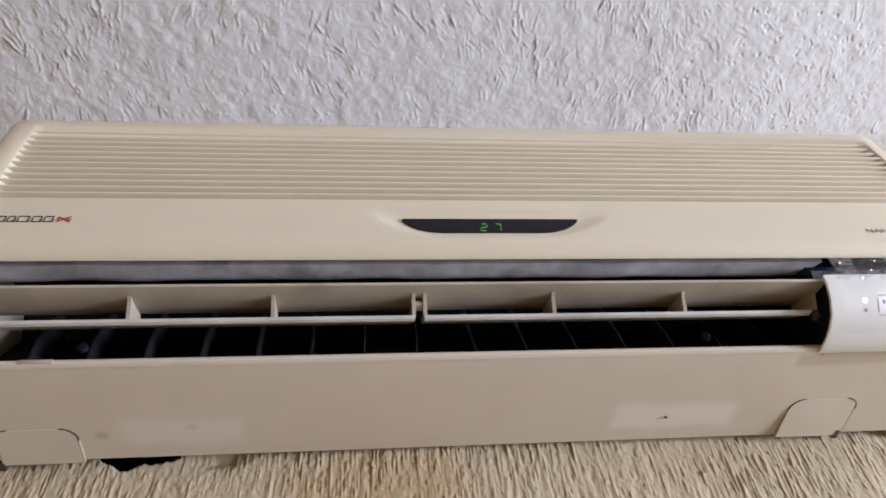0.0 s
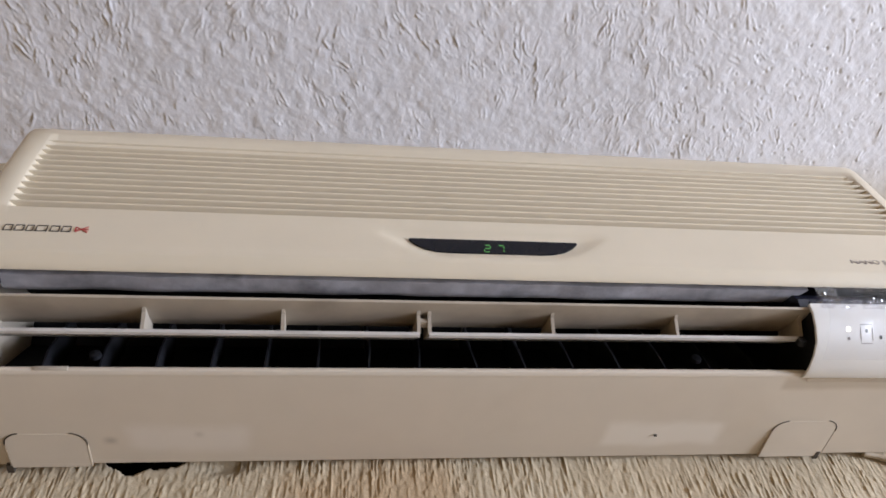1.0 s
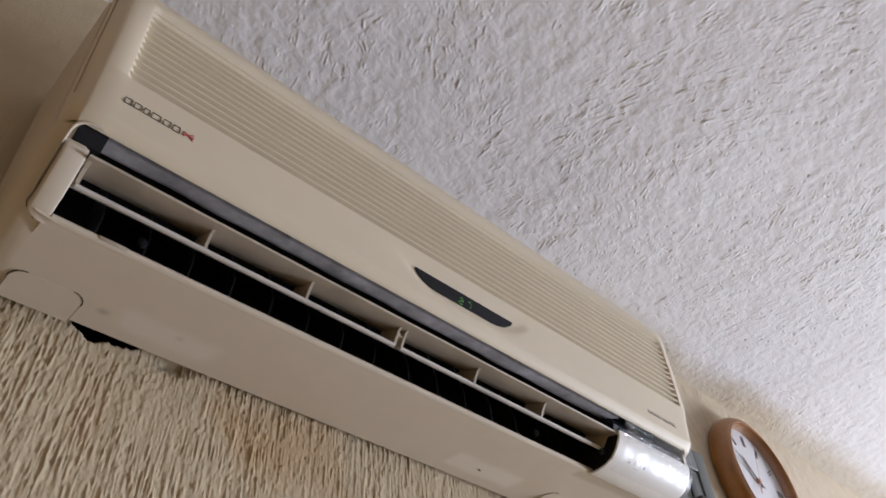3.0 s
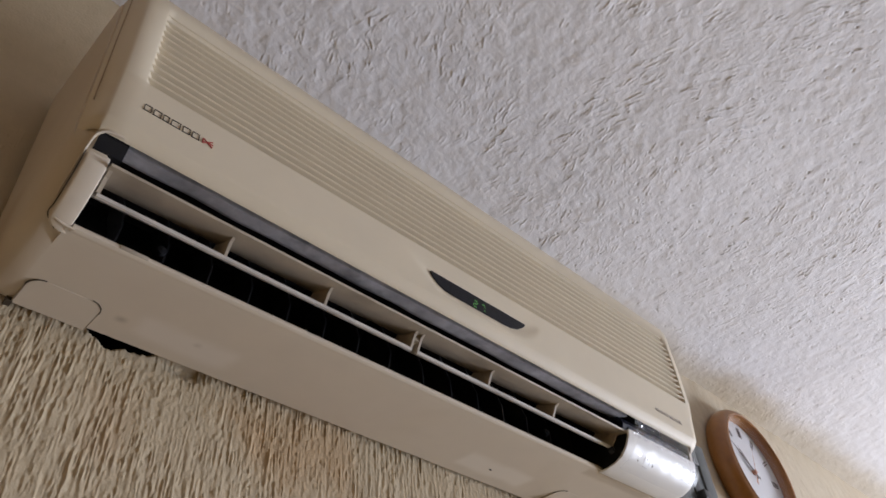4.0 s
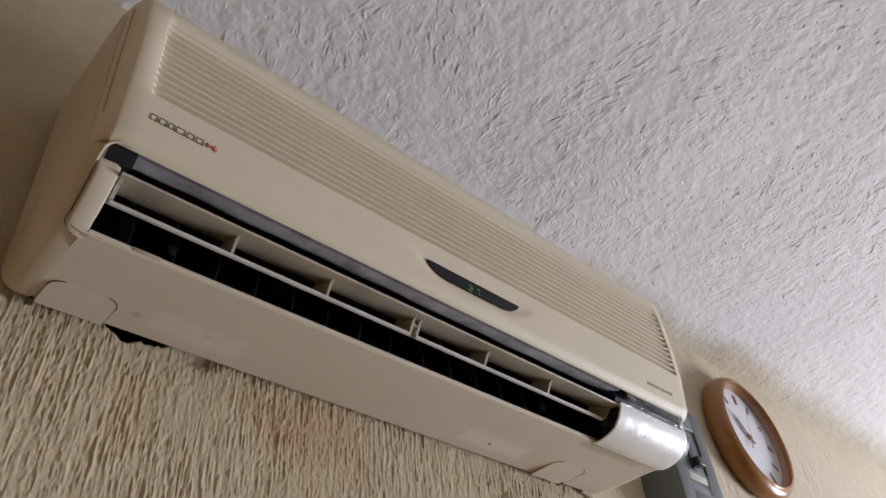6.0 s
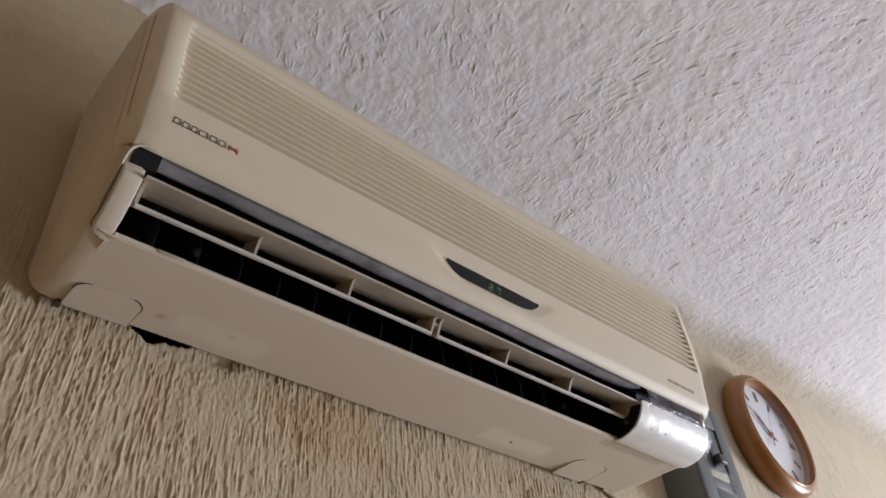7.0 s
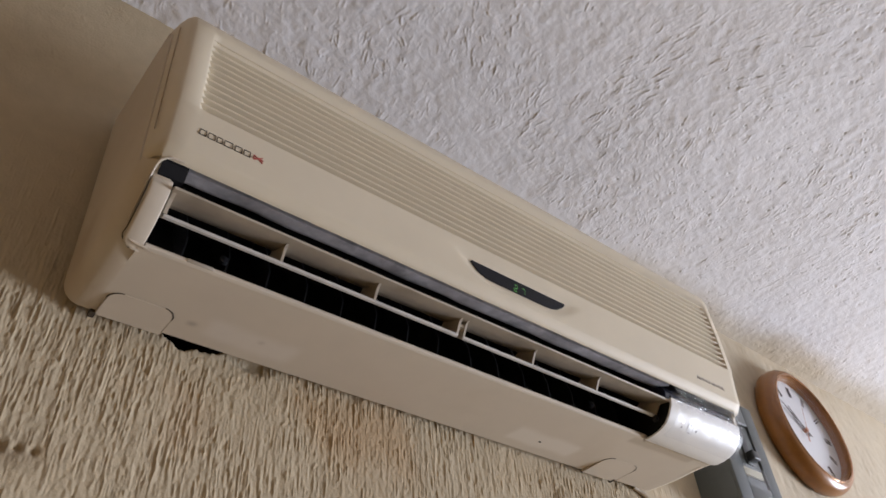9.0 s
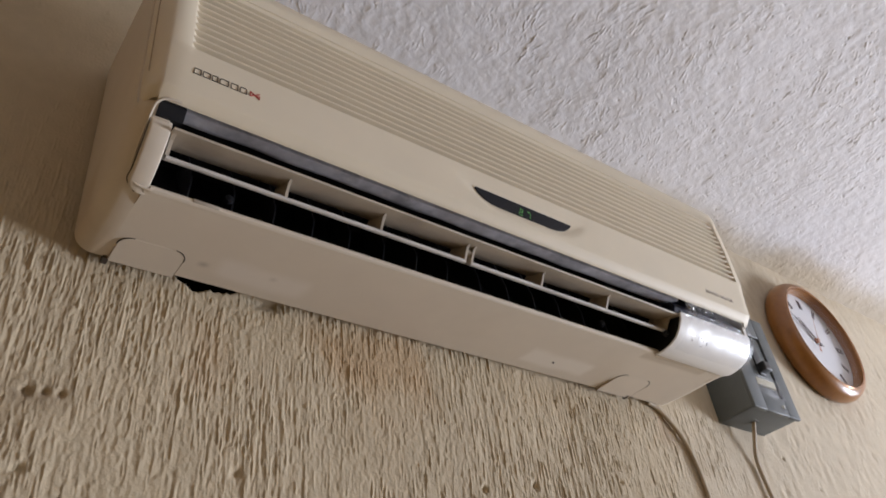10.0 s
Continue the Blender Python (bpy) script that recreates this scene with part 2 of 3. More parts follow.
def soft_noise(u, v, seed):
    """Smooth value noise of two arrays, -1 to 1."""
    if seed not in TABLES:
        TABLES[seed] = np.random.default_rng(seed).uniform(-1, 1, (256, 256))
    table = TABLES[seed]
    iu, iv = np.floor(u).astype(int), np.floor(v).astype(int)
    fu, fv = u - iu, v - iv
    fu, fv = fu * fu * (3 - 2 * fu), fv * fv * (3 - 2 * fv)
    a, b = table[iu % 256, iv % 256], table[(iu + 1) % 256, iv % 256]
    c, d = table[iu % 256, (iv + 1) % 256], table[(iu + 1) % 256, (iv + 1) % 256]
    return (a * (1 - fu) + b * fu) * (1 - fv) + (c * (1 - fu) + d * fu) * fv


def stamp(h, ug, vg, cu, cv, angle, length, width, bend, height):
    """Adds one trowel stroke, a curved ridge, to the height field h[u, v]."""
    ru = abs(math.cos(angle)) * length / 2 + 3.2 * width + 0.002
    rv = abs(math.sin(angle)) * length / 2 + 3.2 * width + 0.002
    i0, i1 = np.searchsorted(ug, (cu - ru, cu + ru))
    j0, j1 = np.searchsorted(vg, (cv - rv, cv + rv))
    if i1 <= i0 or j1 <= j0:
        return
    u, v = ug[i0:i1, None] - cu, vg[None, j0:j1] - cv
    s = u * math.cos(angle) + v * math.sin(angle)
    d = -u * math.sin(angle) + v * math.cos(angle) - bend * s * s
    w = np.clip(1 - (np.abs(s) / (length / 2)) ** 4, 0, 1)
    w = w * (0.75 + 0.25 * np.sin(s * 900 + cu * 7000))
    ridge = np.exp(-(d / width) ** 2) - 0.38 * np.exp(-((d - 1.8 * width) / width) ** 2)
    h[i0:i1, j0:j1] += height * w * ridge


def rand_field(cu, cv, scale, seed):
    return float(soft_noise(np.array(cu * scale), np.array(cv * scale), seed))


def sheet(name, u, v, h, place, material):
    """A relief sheet: place(u, v, h) gives the coordinate arrays."""
    U, V = np.meshgrid(u, v, indexing="ij")
    co = np.stack(place(U, V, h), -1).reshape(-1, 3)
    nu, nv = len(u), len(v)
    idx = np.arange(nu * nv).reshape(nu, nv)
    quads = np.stack((idx[:-1, :-1], idx[1:, :-1], idx[1:, 1:], idx[:-1, 1:]), -1).reshape(-1, 4)
    me = bpy.data.meshes.new(name)
    me.vertices.add(len(co))
    me.vertices.foreach_set("co", co.ravel())
    me.loops.add(quads.size)
    me.loops.foreach_set("vertex_index", quads.ravel().astype(np.int32))
    me.polygons.add(len(quads))
    me.polygons.foreach_set("loop_start", np.arange(0, quads.size, 4, dtype=np.int32))
    me.update(calc_edges=True)
    me.validate()
    me.polygons.foreach_set("use_smooth", np.ones(len(quads), dtype=bool))
    me.materials.append(material)
    return new(name, me)


# ---- ceiling ----
def build_ceiling():
    u = np.concatenate((np.arange(-0.75, -0.5, 0.003), np.arange(-0.5, 0.95, 0.0014), np.arange(0.95, 1.4, 0.002), np.arange(1.4, 1.85, 0.004)))
    v = np.concatenate((np.arange(-0.86, -0.62, 0.003), np.arange(-0.62, 0.004, 0.0015)))
    U, V = np.meshgrid(u, v, indexing="ij")
    h = 0.0022 * soft_noise(U * 5, V * 5, 1) + 0.0006 * soft_noise(U * 38, V * 38, 2) + 0.0005 * soft_noise(U * 95, V * 95, 3) + 0.00022 * soft_noise(U * 230, V * 230, 7)
    for _ in range(16500):
        cu, cv = rng.uniform(-0.75, 1.85), rng.uniform(-0.86, 0.0)
        if rng.uniform() > 0.42 + 0.55 * rand_field(cu, cv, 12, 4) + 0.4 * rand_field(cu, cv, 33, 5):
            continue
        turn = 1.45 + 1.0 * rand_field(cu, cv, 4.5, 6) + rng.normal(0, 0.22)
        size, bow, wide, high = rng.uniform(0.007, 0.032), rng.normal(0, 16), rng.uniform(0.0006, 0.0012), rng.uniform(0.0003, 0.0012)
        for k in range(rng.integers(1, 4)):
            off = k * rng.uniform(0.0026, 0.0060)
            stamp(h, u, v, cu - off * math.sin(turn) + rng.normal(0, 0.004), cv + off * math.cos(turn) + rng.normal(0, 0.004), turn + rng.normal(0, 0.15), size * rng.uniform(0.6, 1), wide, bow, high * rng.uniform(0.5, 1))
    for _ in range(2400):
        stamp(h, u, v, rng.uniform(-0.75, 1.85), rng.uniform(-0.86, 0), rng.uniform(0, 3), rng.uniform(0.002, 0.005), rng.uniform(0.0008, 0.0016), 0, rng.choice((-1, -1, 1)) * rng.uniform(0.0003, 0.0011))
    for _ in range(2600):
        stamp(h, u, v, rng.uniform(0.35, 1.5), rng.uniform(-0.75, 0), rng.uniform(0, 3), rng.uniform(0.002, 0.006), rng.uniform(0.0011, 0.002), 0, -rng.uniform(0.0006, 0.0018))
    h -= h.mean()
    ob = sheet("ceiling", u, v, h, lambda U, V, h: (U, V, H - h), M_CEIL)
    tagged(ob, "white ceiling of rough trowelled plaster", "ceiling", kind="structure")
    me = ob.data
    bm = bmesh.new()
    bm.from_mesh(me)
    for x0, x1, y0, y1 in ((LX, -0.75, BY, 0.0), (u[-1], RX, BY, 0.0), (-0.75, u[-1], BY, -0.86)):
        vs = [bm.verts.new(p) for p in ((x0, y0, H + 0.001), (x1, y0, H + 0.001), (x1, y1, H + 0.001), (x0, y1, H + 0.001))]
        bm.faces.new(vs)
    bm.to_mesh(me)
    bm.free()


# ---- wall behind the air conditioner ----
def build_wall():
    z0, x0, x1 = 1.5, -0.75, 1.85
    u = np.concatenate((np.arange(x0, -0.55, 0.0025), np.arange(-0.55, 0.62, 0.0008), np.arange(0.62, 1.35, 0.0018), np.arange(1.35, x1, 0.0045)))
    v = np.concatenate((np.arange(z0, 1.74, 0.012), np.arange(1.74, 2.12, 0.0017), np.arange(2.12, H + 0.006, 0.0025)))
    U, V = np.meshgrid(u, v, indexing="ij")
    combed = 1.0 / (1 + np.exp((U - 0.60) / 0.13)) / (1 + np.exp((V - 2.11) / 0.03))
    plain = 1.0 / (1 + np.exp(-(U - 0.45) / 0.07))
    warp = 1.1 * soft_noise(U * 9, V * 11, 18) + 0.35 * soft_noise(U * 40, V * 55, 19)
    patch = np.clip(0.62 + 0.6 * soft_noise(U * 14, V * 10, 20) + 0.35 * soft_noise(U * 55, V * 38, 21), 0.12, 1.15)
    comb = np.clip(soft_noise(U * 265 + warp, V * 15 + 3 * soft_noise(U * 60, V * 2, 24), 22), -0.25, 0.62) + 0.42 * soft_noise(U * 430 + warp, V * 42, 23)
    h = 0.0020 * soft_noise(U * 6, V * 4, 11) + 0.0007 * soft_noise(U * 24, V * 16, 25)
    h += (combed + 0.10 * plain) * (0.00092 * patch * comb + 0.00040 * soft_noise(U * 330, V * 210, 12) + 0.00020 * soft_noise(U * 600, V * 330, 17))
    h += (0.32 + 1.1 * plain) * (0.00060 * soft_noise(U * 75, V * 55, 26) + 0.00052 * soft_noise(U * 170, V * 110, 27) * np.clip(soft_noise(U * 30, V * 22, 28) + 0.35, 0, 1))
    for _ in range(42000):
        cu, cv = rng.uniform(x0, 1.2), rng.uniform(1.7, 2.25)
        keep = 1.0 / (1 + math.exp((cu - 0.55) / 0.12)) / (1 + math.exp((cv - 2.11) / 0.03))
        if rng.uniform() > (0.06 + 0.94 * keep) * (0.6 + 0.6 * rand_field(cu, cv, 13, 14)):
            continue
        lean = math.pi / 2 + 0.05 * rand_field(cu, cv, 4, 15) + rng.normal(0, 0.02)
        stamp(h, u, v, cu, cv, lean, rng.uniform(0.004, 0.03), rng.uniform(0.0005, 0.0009), rng.normal(0, 1.5), rng.uniform(0.00025, 0.0010))
    for _ in range(1500):
        stamp(h, u, v, rng.uniform(x0, 1.35), rng.uniform(1.75, 2.45), rng.uniform(0, 3), 0.003, rng.uniform(0.0009, 0.002), 0, rng.choice((-1, 1)) * rng.uniform(0.0004, 0.0013))
    for px, pz, r, d in ((-0.347, 1.906, 0.004, 0.006), (-0.334, 1.908, 0.003, 0.005), (-0.322, 1.908, 0.003, 0.005), (0.104, 1.89, 0.0035, 0.006), (0.18, 1.904, 0.004, 0.006),
                         (-0.173, 1.865, 0.004, 0.004), (-0.34, 1.844, 0.004, 0.004), (0.75, 2.03, 0.003, 0.004), (0.83, 1.99, 0.003, 0.003), (0.72, 1.97, 0.005, 0.002), (0.33, 1.93, 0.003, 0.004)):
        h -= d * np.exp(-((U - px) ** 2 + (V - pz) ** 2) / r ** 2)
    # broken-out pipe hole under the case
    edge = ((U + 0.218) / 0.036) ** 2 + ((V - 2.072) / 0.0310) ** 2 + 0.34 * soft_noise(U * 75, V * 75, 16)
    h -= 0.06 * np.clip((1.08 - edge) / 0.16, 0, 1)
    h -= 0.006 * np.exp(-(((U + 0.155) / 0.02) ** 2 + ((V - 2.048) / 0.008) ** 2))
    ob = sheet("wall_north", u, v, h, lambda U, V, h: (U, -h, V), M_WALL)
    tagged(ob, "beige plaster wall with combed vertical grain", "wall", kind="structure")
    me = ob.data
    bm = bmesh.new()
    bm.from_mesh(me)
    for a, b, c, d in ((LX, x0, 0, H + 0.01), (u[-1], RX, 0, H + 0.01), (x0, u[-1], 0, z0)):
        bm.faces.new([bm.verts.new(p) for p in ((a, 0.001, c), (b, 0.001, c), (b, 0.001, d), (a, 0.001, d))])
    bm.to_mesh(me)
    bm.free()
    back = part("masonry", box(LX, RX, 0.07, 0.22, 0, H + 0.1), M_DARK, ob)
    return ob


tint_where(M_WALL, [
    ((0.42, 0.24, 0.10), (-0.10, 0.03), (-1, 1), (1.965, 2.045), 0.035, 0.14, 0.40),
    ((0.40, 0.24, 0.12), (-0.24, -0.19), (-1, 1), (1.95, 2.01), 0.02, 0.10, 0.25),
    ((0.30, 0.17, 0.08), (0.44, 0.475), (-1, 1), (2.0, 2.045), 0.012, 0.03, 0.45),
    # black painted onto the sunken pipe hole for the shade in its depth
    ((0.012, 0.011, 0.01), (-0.27, -0.16), (0.008, 1), (2.0, 2.12), 0.004, 0.006, 1.0),
    ((0.22, 0.16, 0.1), (-0.36, -0.315), (-1, 1), (1.895, 1.915), 0.012, 0.03, 0.45),
    # lighter plaster towards the window: the brighter light there is put into the colour
    ((0.56, 0.485, 0.375), (0.5, 2.2), (-1, 1), (1.6, 2.6), 0.12, 0.2, 0.6),
])
tint_where(M_CEIL, [
    ((0.56, 0.485, 0.375), (0.50, 1.2), (-0.050, 1), (2, 3), 0.040, 0.045, 0.85),
    ((0.56, 0.485, 0.375), (0.95, 2.6), (-0.066, 1), (2, 3), 0.045, 0.045, 0.85),
])
tint_where(M_CASE, [
    ((0.80, 0.74, 0.66), (0.165, 0.268), (-0.056, -0.027), (2.03, 2.06), 0.006, 0.02, 0.6),
    ((0.78, 0.72, 0.66), (-0.222, -0.135), (-0.056, -0.026), (2.03, 2.06), 0.008, 0.025, 0.4),
    ((0.30, 0.25, 0.20), (-0.239, -0.231), (-0.043, -0.036), (2.03, 2.06), 0.004, 0.004, 0.6),
    ((0.34, 0.28, 0.22), (-0.171, -0.166), (-0.049, -0.044), (2.03, 2.06), 0.004, 0.004, 0.45),
    ((0.40, 0.28, 0.16), (-0.36, -0.325), (-0.06, 0.0), (2.03, 2.10), 0.02, 0.05, 0.4),
    ((0.36, 0.27, 0.17), (0.30, 0.42), (-0.113, -0.100), (2.03, 2.07), 0.004, 0.012, 0.45),
])
build_ceiling()
build_wall()

# ---- the rest of the room: an unseen shell added to shape the bounced light ----
tagged(new("floor", mesh_from("floor", box(LX - 0.2, RX + 0.2, BY - 0.2, 0.22, -0.1, 0), M_FLOOR)), "unseen floor, its brown set for bounced light", "floor", kind="structure")
tagged(new("wall_west", mesh_from("wall_west", box(LX - 0.2, LX, BY - 0.2, 0.07, 0, H), M_WEST)), "unseen side wall, coloured ochre to bounce warm light", "wall", kind="structure")
tagged(new("wall_south", mesh_from("wall_south", box(LX, RX, BY - 0.2, BY, 0, H), M_ROOM)), "unseen wall opposite, its beige set for bounced light", "wall", kind="structure")
bm = box(RX, RX + 0.2, BY - 0.2, WIN[0], 0, H)
box(RX, RX + 0.2, WIN[1], 0.07, 0, H, bm=bm)
box(RX, RX + 0.2, WIN[0], WIN[1], 0, WIN[2], bm=bm)
box(RX, RX + 0.2, WIN[0], WIN[1], WIN[3], H, bm=bm)
tagged(new("wall_east", mesh_from("wall_east", bm, M_ROOM)), "unseen wall with the window opening, its beige set for bounced light", "wall", kind="structure")
bm = box(LX - 0.2, RX + 0.2, BY - 0.2, 0.22, H + 0.02, H + 0.15)
tagged(new("ceiling_slab", mesh_from("ceiling_slab", bm, M_ROOM)), "unseen slab added to close the room over the ceiling", "ceiling", kind="structure")
bm = box(RX + 0.1, RX + 0.14, WIN[0], WIN[0] + 0.05, WIN[2], WIN[3])
box(RX + 0.1, RX + 0.14, WIN[1] - 0.05, WIN[1], WIN[2], WIN[3], bm=bm)
box(RX + 0.1, RX + 0.14, WIN[0] + 0.05, WIN[1] - 0.05, WIN[2], WIN[2] + 0.05, bm=bm)
box(RX + 0.1, RX + 0.14, WIN[0] + 0.05, WIN[1] - 0.05, WIN[3] - 0.05, WIN[3], bm=bm)
tagged(new("window_1", mesh_from("window_1", bm, M_FRAME)), "white window frame in the side wall", "window", kind="structure")


# ---- air conditioner ----
def closed_profile(inset):
    """Outline of the case at its plain end, in (y, z), drawn in by inset."""
    k, f = inset, min(inset, 0.011)
    return [(-0.010, 0.250 - f), (-0.110, 0.248 - f), (-0.150 + f * 0.3, 0.244 - f), (-0.163 + f * 0.8, 0.236 - f), (-0.168 + f, 0.20), (-0.168 + f, 0.06), (-0.168 + f, 0.042 + (k - f)),
            (-0.160 + k, 0.032 + k * 0.5), (-0.147 + k * 0.8, 0.020 + k * 0.8), (-0.131 + k * 0.6, 0.010 + k), (-0.112 + k * 0.4, 0.002 + k), (-0.092, -0.002 + k), (-0.05, -0.002 + k), (-0.010, 0.001 + k)]


def cover_end_profile(inset):
    """Outline of the case at the end that carries the control cover, in (y, z)."""
    k = inset
    return [(-0.010, 0.250 - k), (-0.110, 0.248 - k), (-0.150 + k * 0.3, 0.244 - k), (-0.163 + k * 0.8, 0.236 - k), (-0.168 + k, 0.20), (-0.168 + k, 0.06), (-0.167 + k, 0.030),
            (-0.163 + k, 0.0195 + k * 0.3), (-0.157 + k * 0.8, 0.0098 + k * 0.6), (-0.1485 + k * 0.7, 0.0012 + k * 0.8), (-0.138 + k * 0.5, -0.0028 + k), (-0.127 + k * 0.3, -0.0046 + k),
            (-0.1165, -0.0048 + k), (-0.104, -0.0032 + k), (-0.085, -0.0023 + k), (-0.05, -0.0022 + k), (-0.010, 0.001 + k)]


def build_air_conditioner():
    root = new("air_conditioner")
    root.matrix_world = pose(0.055, 0, 2.047, 0, -1.2, 0)
    tagged(root, "yellowed cream split air conditioner mounted high on the plaster wall", "air conditioner")

    # housing: open trough in the middle, closed blocks at both ends
    trough = [(-0.010, 0.250), (-0.110, 0.248), (-0.150, 0.244), (-0.150, 0.079), (-0.075, 0.122), (-0.052, 0.085), (-0.092, 0.008), (-0.111, 0.0015),
              (-0.1155, -0.0005), (-0.1155, -0.0030), (-0.112, -0.0035), (-0.092, -0.002), (-0.05, -0.002), (-0.010, 0.001)]
    bm = along_x(trough, (-0.3700, 0.392))
    for s in (-1, 1):
        loft(bm, [[(s * x + (0.006 if s > 0 else 0.0035), y, z) for y, z in (cover_end_profile(k) if s > 0 else closed_profile(k))] for x, k in (((0.386, 0), (0.391, 0.0006), (0.395, 0.002), (0.398, 0.0045), (0.3997, 0.008), (0.400, 0.011)) if s > 0 else ((0.3735, 0), (0.386, 0.0005), (0.390, 0.0020), (0.3935, 0.0045), (0.3963, 0.0075), (0.3982, 0.0110), (0.3994, 0.0145), (0.400, 0.0185)))])
    under = [(-0.1640, 0.030), (-0.1615, 0.0195), (-0.1560, 0.0100), (-0.1478, 0.0018), (-0.1378, -0.0024), (-0.127, -0.0042), (-0.1165, -0.0045), (-0.110, -0.0037), (-0.105, -0.0027), (-0.105, 0.004), (-0.125, 0.006), (-0.142, 0.016), (-0.152, 0.030)]
    along_x(under, (0.2650, 0.3925), bm)
    housing = part("housing", bm, M_CASE, root)
    part("mounting_plate", box(-0.375, 0.375, -0.012, 0.003, 0.03, 0.225), M_STEEL, root)
    for sx in (-1, 1):
        xs = sx * 0.3985 + 0.0045
        part("seam", box(xs - 0.0005, xs + 0.0005, -0.1708, -0.1703, 0.070, 0.216), M_SEAM, housing)
    # rounded corners of the outlet
    for x0, sgn, s0, down in ((-0.3840, 1, 0.0, 1), (0.3975, -1, 0.0, 1)):
        r = 0.013
        ring = [(x0, s0)] + [(x0 + sgn * r * (1 - math.cos(radians(a))), s0 + down * r * (1 - math.sin(radians(a)))) for a in range(0, 91, 10)]
        lay = [[(x, -0.1735 + 0.80 * q + 0.6 * d, 0.0440 - 0.645 * q + 0.75 * d) for x, q in ring] for d in (0.0, 0.006)]
        part("outlet_corner", loft(bmesh.new(), lay), M_PANEL, housing)
    rim = [(-0.366, -0.1738, 0.0440), (-0.377, -0.1732, 0.0434), (-0.3832, -0.1700, 0.0405), (-0.3852, -0.1640, 0.0350), (-0.3858, -0.150, 0.0220), (-0.3858, -0.134, 0.0108), (-0.3845, -0.1235, 0.0040), (-0.3805, -0.1178, -0.0002), (-0.3745, -0.1164, -0.0024), (-0.364, -0.1160, -0.0032)]
    part("outlet_rim", tube(rim, 0.0011, 8), M_CASE, housing)
    # raised lip along the outlet
    lip = [(-0.1172, 0.0012), (-0.1180, -0.0008), (-0.1173, -0.0026), (-0.1155, -0.0036), (-0.1135, -0.0038), (-0.1118, -0.0034), (-0.1125, 0.0), (-0.114, 0.0020)]
    part("outlet_lip", along_x(lip, (-0.366, 0.2615)), M_CASE, housing)
    part("broken_clip", box(-0.331, -0.308, -0.1186, -0.1165, -0.0026, 0.0008, 0.0006), M_BLADE, housing, "small translucent clip on the outlet lip")

    # black duct liner and end blocks, coloured for the shade inside the outlet
    duct = [(-0.148, 0.0760), (-0.080, 0.116), (-0.056, 0.086), (-0.094, 0.011), (-0.110, 0.0042), (-0.109, 0.0036), (-0.093, 0.0095), (-0.0535, 0.0855), (-0.078, 0.119), (-0.149, 0.0785)]
    bm = along_x(duct, (-0.384, 0.384))
    part("duct", bm, M_DARK, root, "black liner that stands for the shade in the air duct")
    for x0, x1, y0, y1, z0, z1 in ((-0.386, -0.372, -0.152, -0.05, 0.038, 0.11), (-0.3855, -0.371, -0.118, -0.05, 0.009, 0.037), (0.2655, 0.386, -0.140, -0.05, 0.006, 0.11), (0.2655, 0.386, -0.154, -0.139, 0.018, 0.050)):
        part("shade_filler", box(x0, x1, y0, y1, z0, z1), M_DARK, root)
    part("shade_filler", along_x([(-0.1655, 0.030), (-0.1625, 0.0195), (-0.1570, 0.0098), (-0.1485, 0.0014), (-0.1380, -0.0030), (-0.1270, -0.0047), (-0.1175, -0.0047), (-0.1170, 0.0010), (-0.1000, 0.010), (-0.100, 0.05), (-0.155, 0.05)], (0.2612, 0.2648)), M_DARK, root)
    part("shade_filler", along_x([(-0.1692, 0.048), (-0.1692, 0.0422), (-0.1624, 0.0332), (-0.155, 0.034), (-0.155, 0.048)], (-0.3815, -0.3600)), M_DARK, root)
    # grey insulation strip under the front panel
    strip = [(-0.1612, 0.0497), (-0.1560, 0.0503), (-0.1490, 0.0515), (-0.1450, 0.0530), (-0.1420, 0.0570), (-0.1400, 0.0640), (-0.150, 0.0745), (-0.163, 0.068)]
    bm = loft(bmesh.new(), [[(x + (0.9 * (y + 0.150) * -1 if x > 0.26 else 0), y + 0.0004 * math.sin(x * 90), z + 0.0005 * math.sin(x * 57)) for y, z in strip] for x in np.linspace(-0.362, 0.262, 40)])
    part("insulation_strip", bm, M_FOAM, root, "grey mould-stained insulation strip")
    for k, x in enumerate([-0.330 + 0.0395 * i for i in range(15)]):
        bm = bmesh.new()
        a = [(-0.105, 0.013), (-0.108, 0.030), (-0.100, 0.056), (-0.088, 0.088), (-0.070, 0.088), (-0.066, 0.060), (-0.088, 0.018)]
        swing = 0.006 if k > 7 else -0.002
        rings = []
        for dx in (-0.0007, 0.0007):
            rings.append([(x + dx + swing * ((z - 0.05) / 0.04) ** 2, y, z) for y, z in a])
        loft(bm, rings)
        if k in (1, 13):
            lathe([(0.0001, 0.004), (0.004, 0.003), (0.0045, 0.0), (0.0001, 0.0)], (x - 0.006, -0.107, 0.022), 12, bm)
        part("vane", bm, M_VANE, root)

    # louver: upper and lower blades joined by webs
    louver = new("louver")
    louver.parent = root
    tagged(louver, "cream two-blade louver hanging open")
    up = [(-0.1635, 0.0260), (-0.1625, 0.0243), (-0.1500, 0.0275), (-0.1380, 0.0320), (-0.1260, 0.0380), (-0.1250, 0.0395), (-0.1380, 0.0345), (-0.1500, 0.0300), (-0.1620, 0.0275)]
    part("upper_blade", along_x(up, (-0.366, 0.262)), M_BLADE, louver)
    low = [(-0.1425, 0.0140), (-0.1415, 0.0118), (-0.1390, 0.0118), (-0.128, 0.0225), (-0.115, 0.0345), (-0.1145, 0.036), (-0.130, 0.0245), (-0.1410, 0.0152)]
    part("lower_blade", along_x(low, (-0.364, -0.0585)), M_BLADE_LIT, louver)
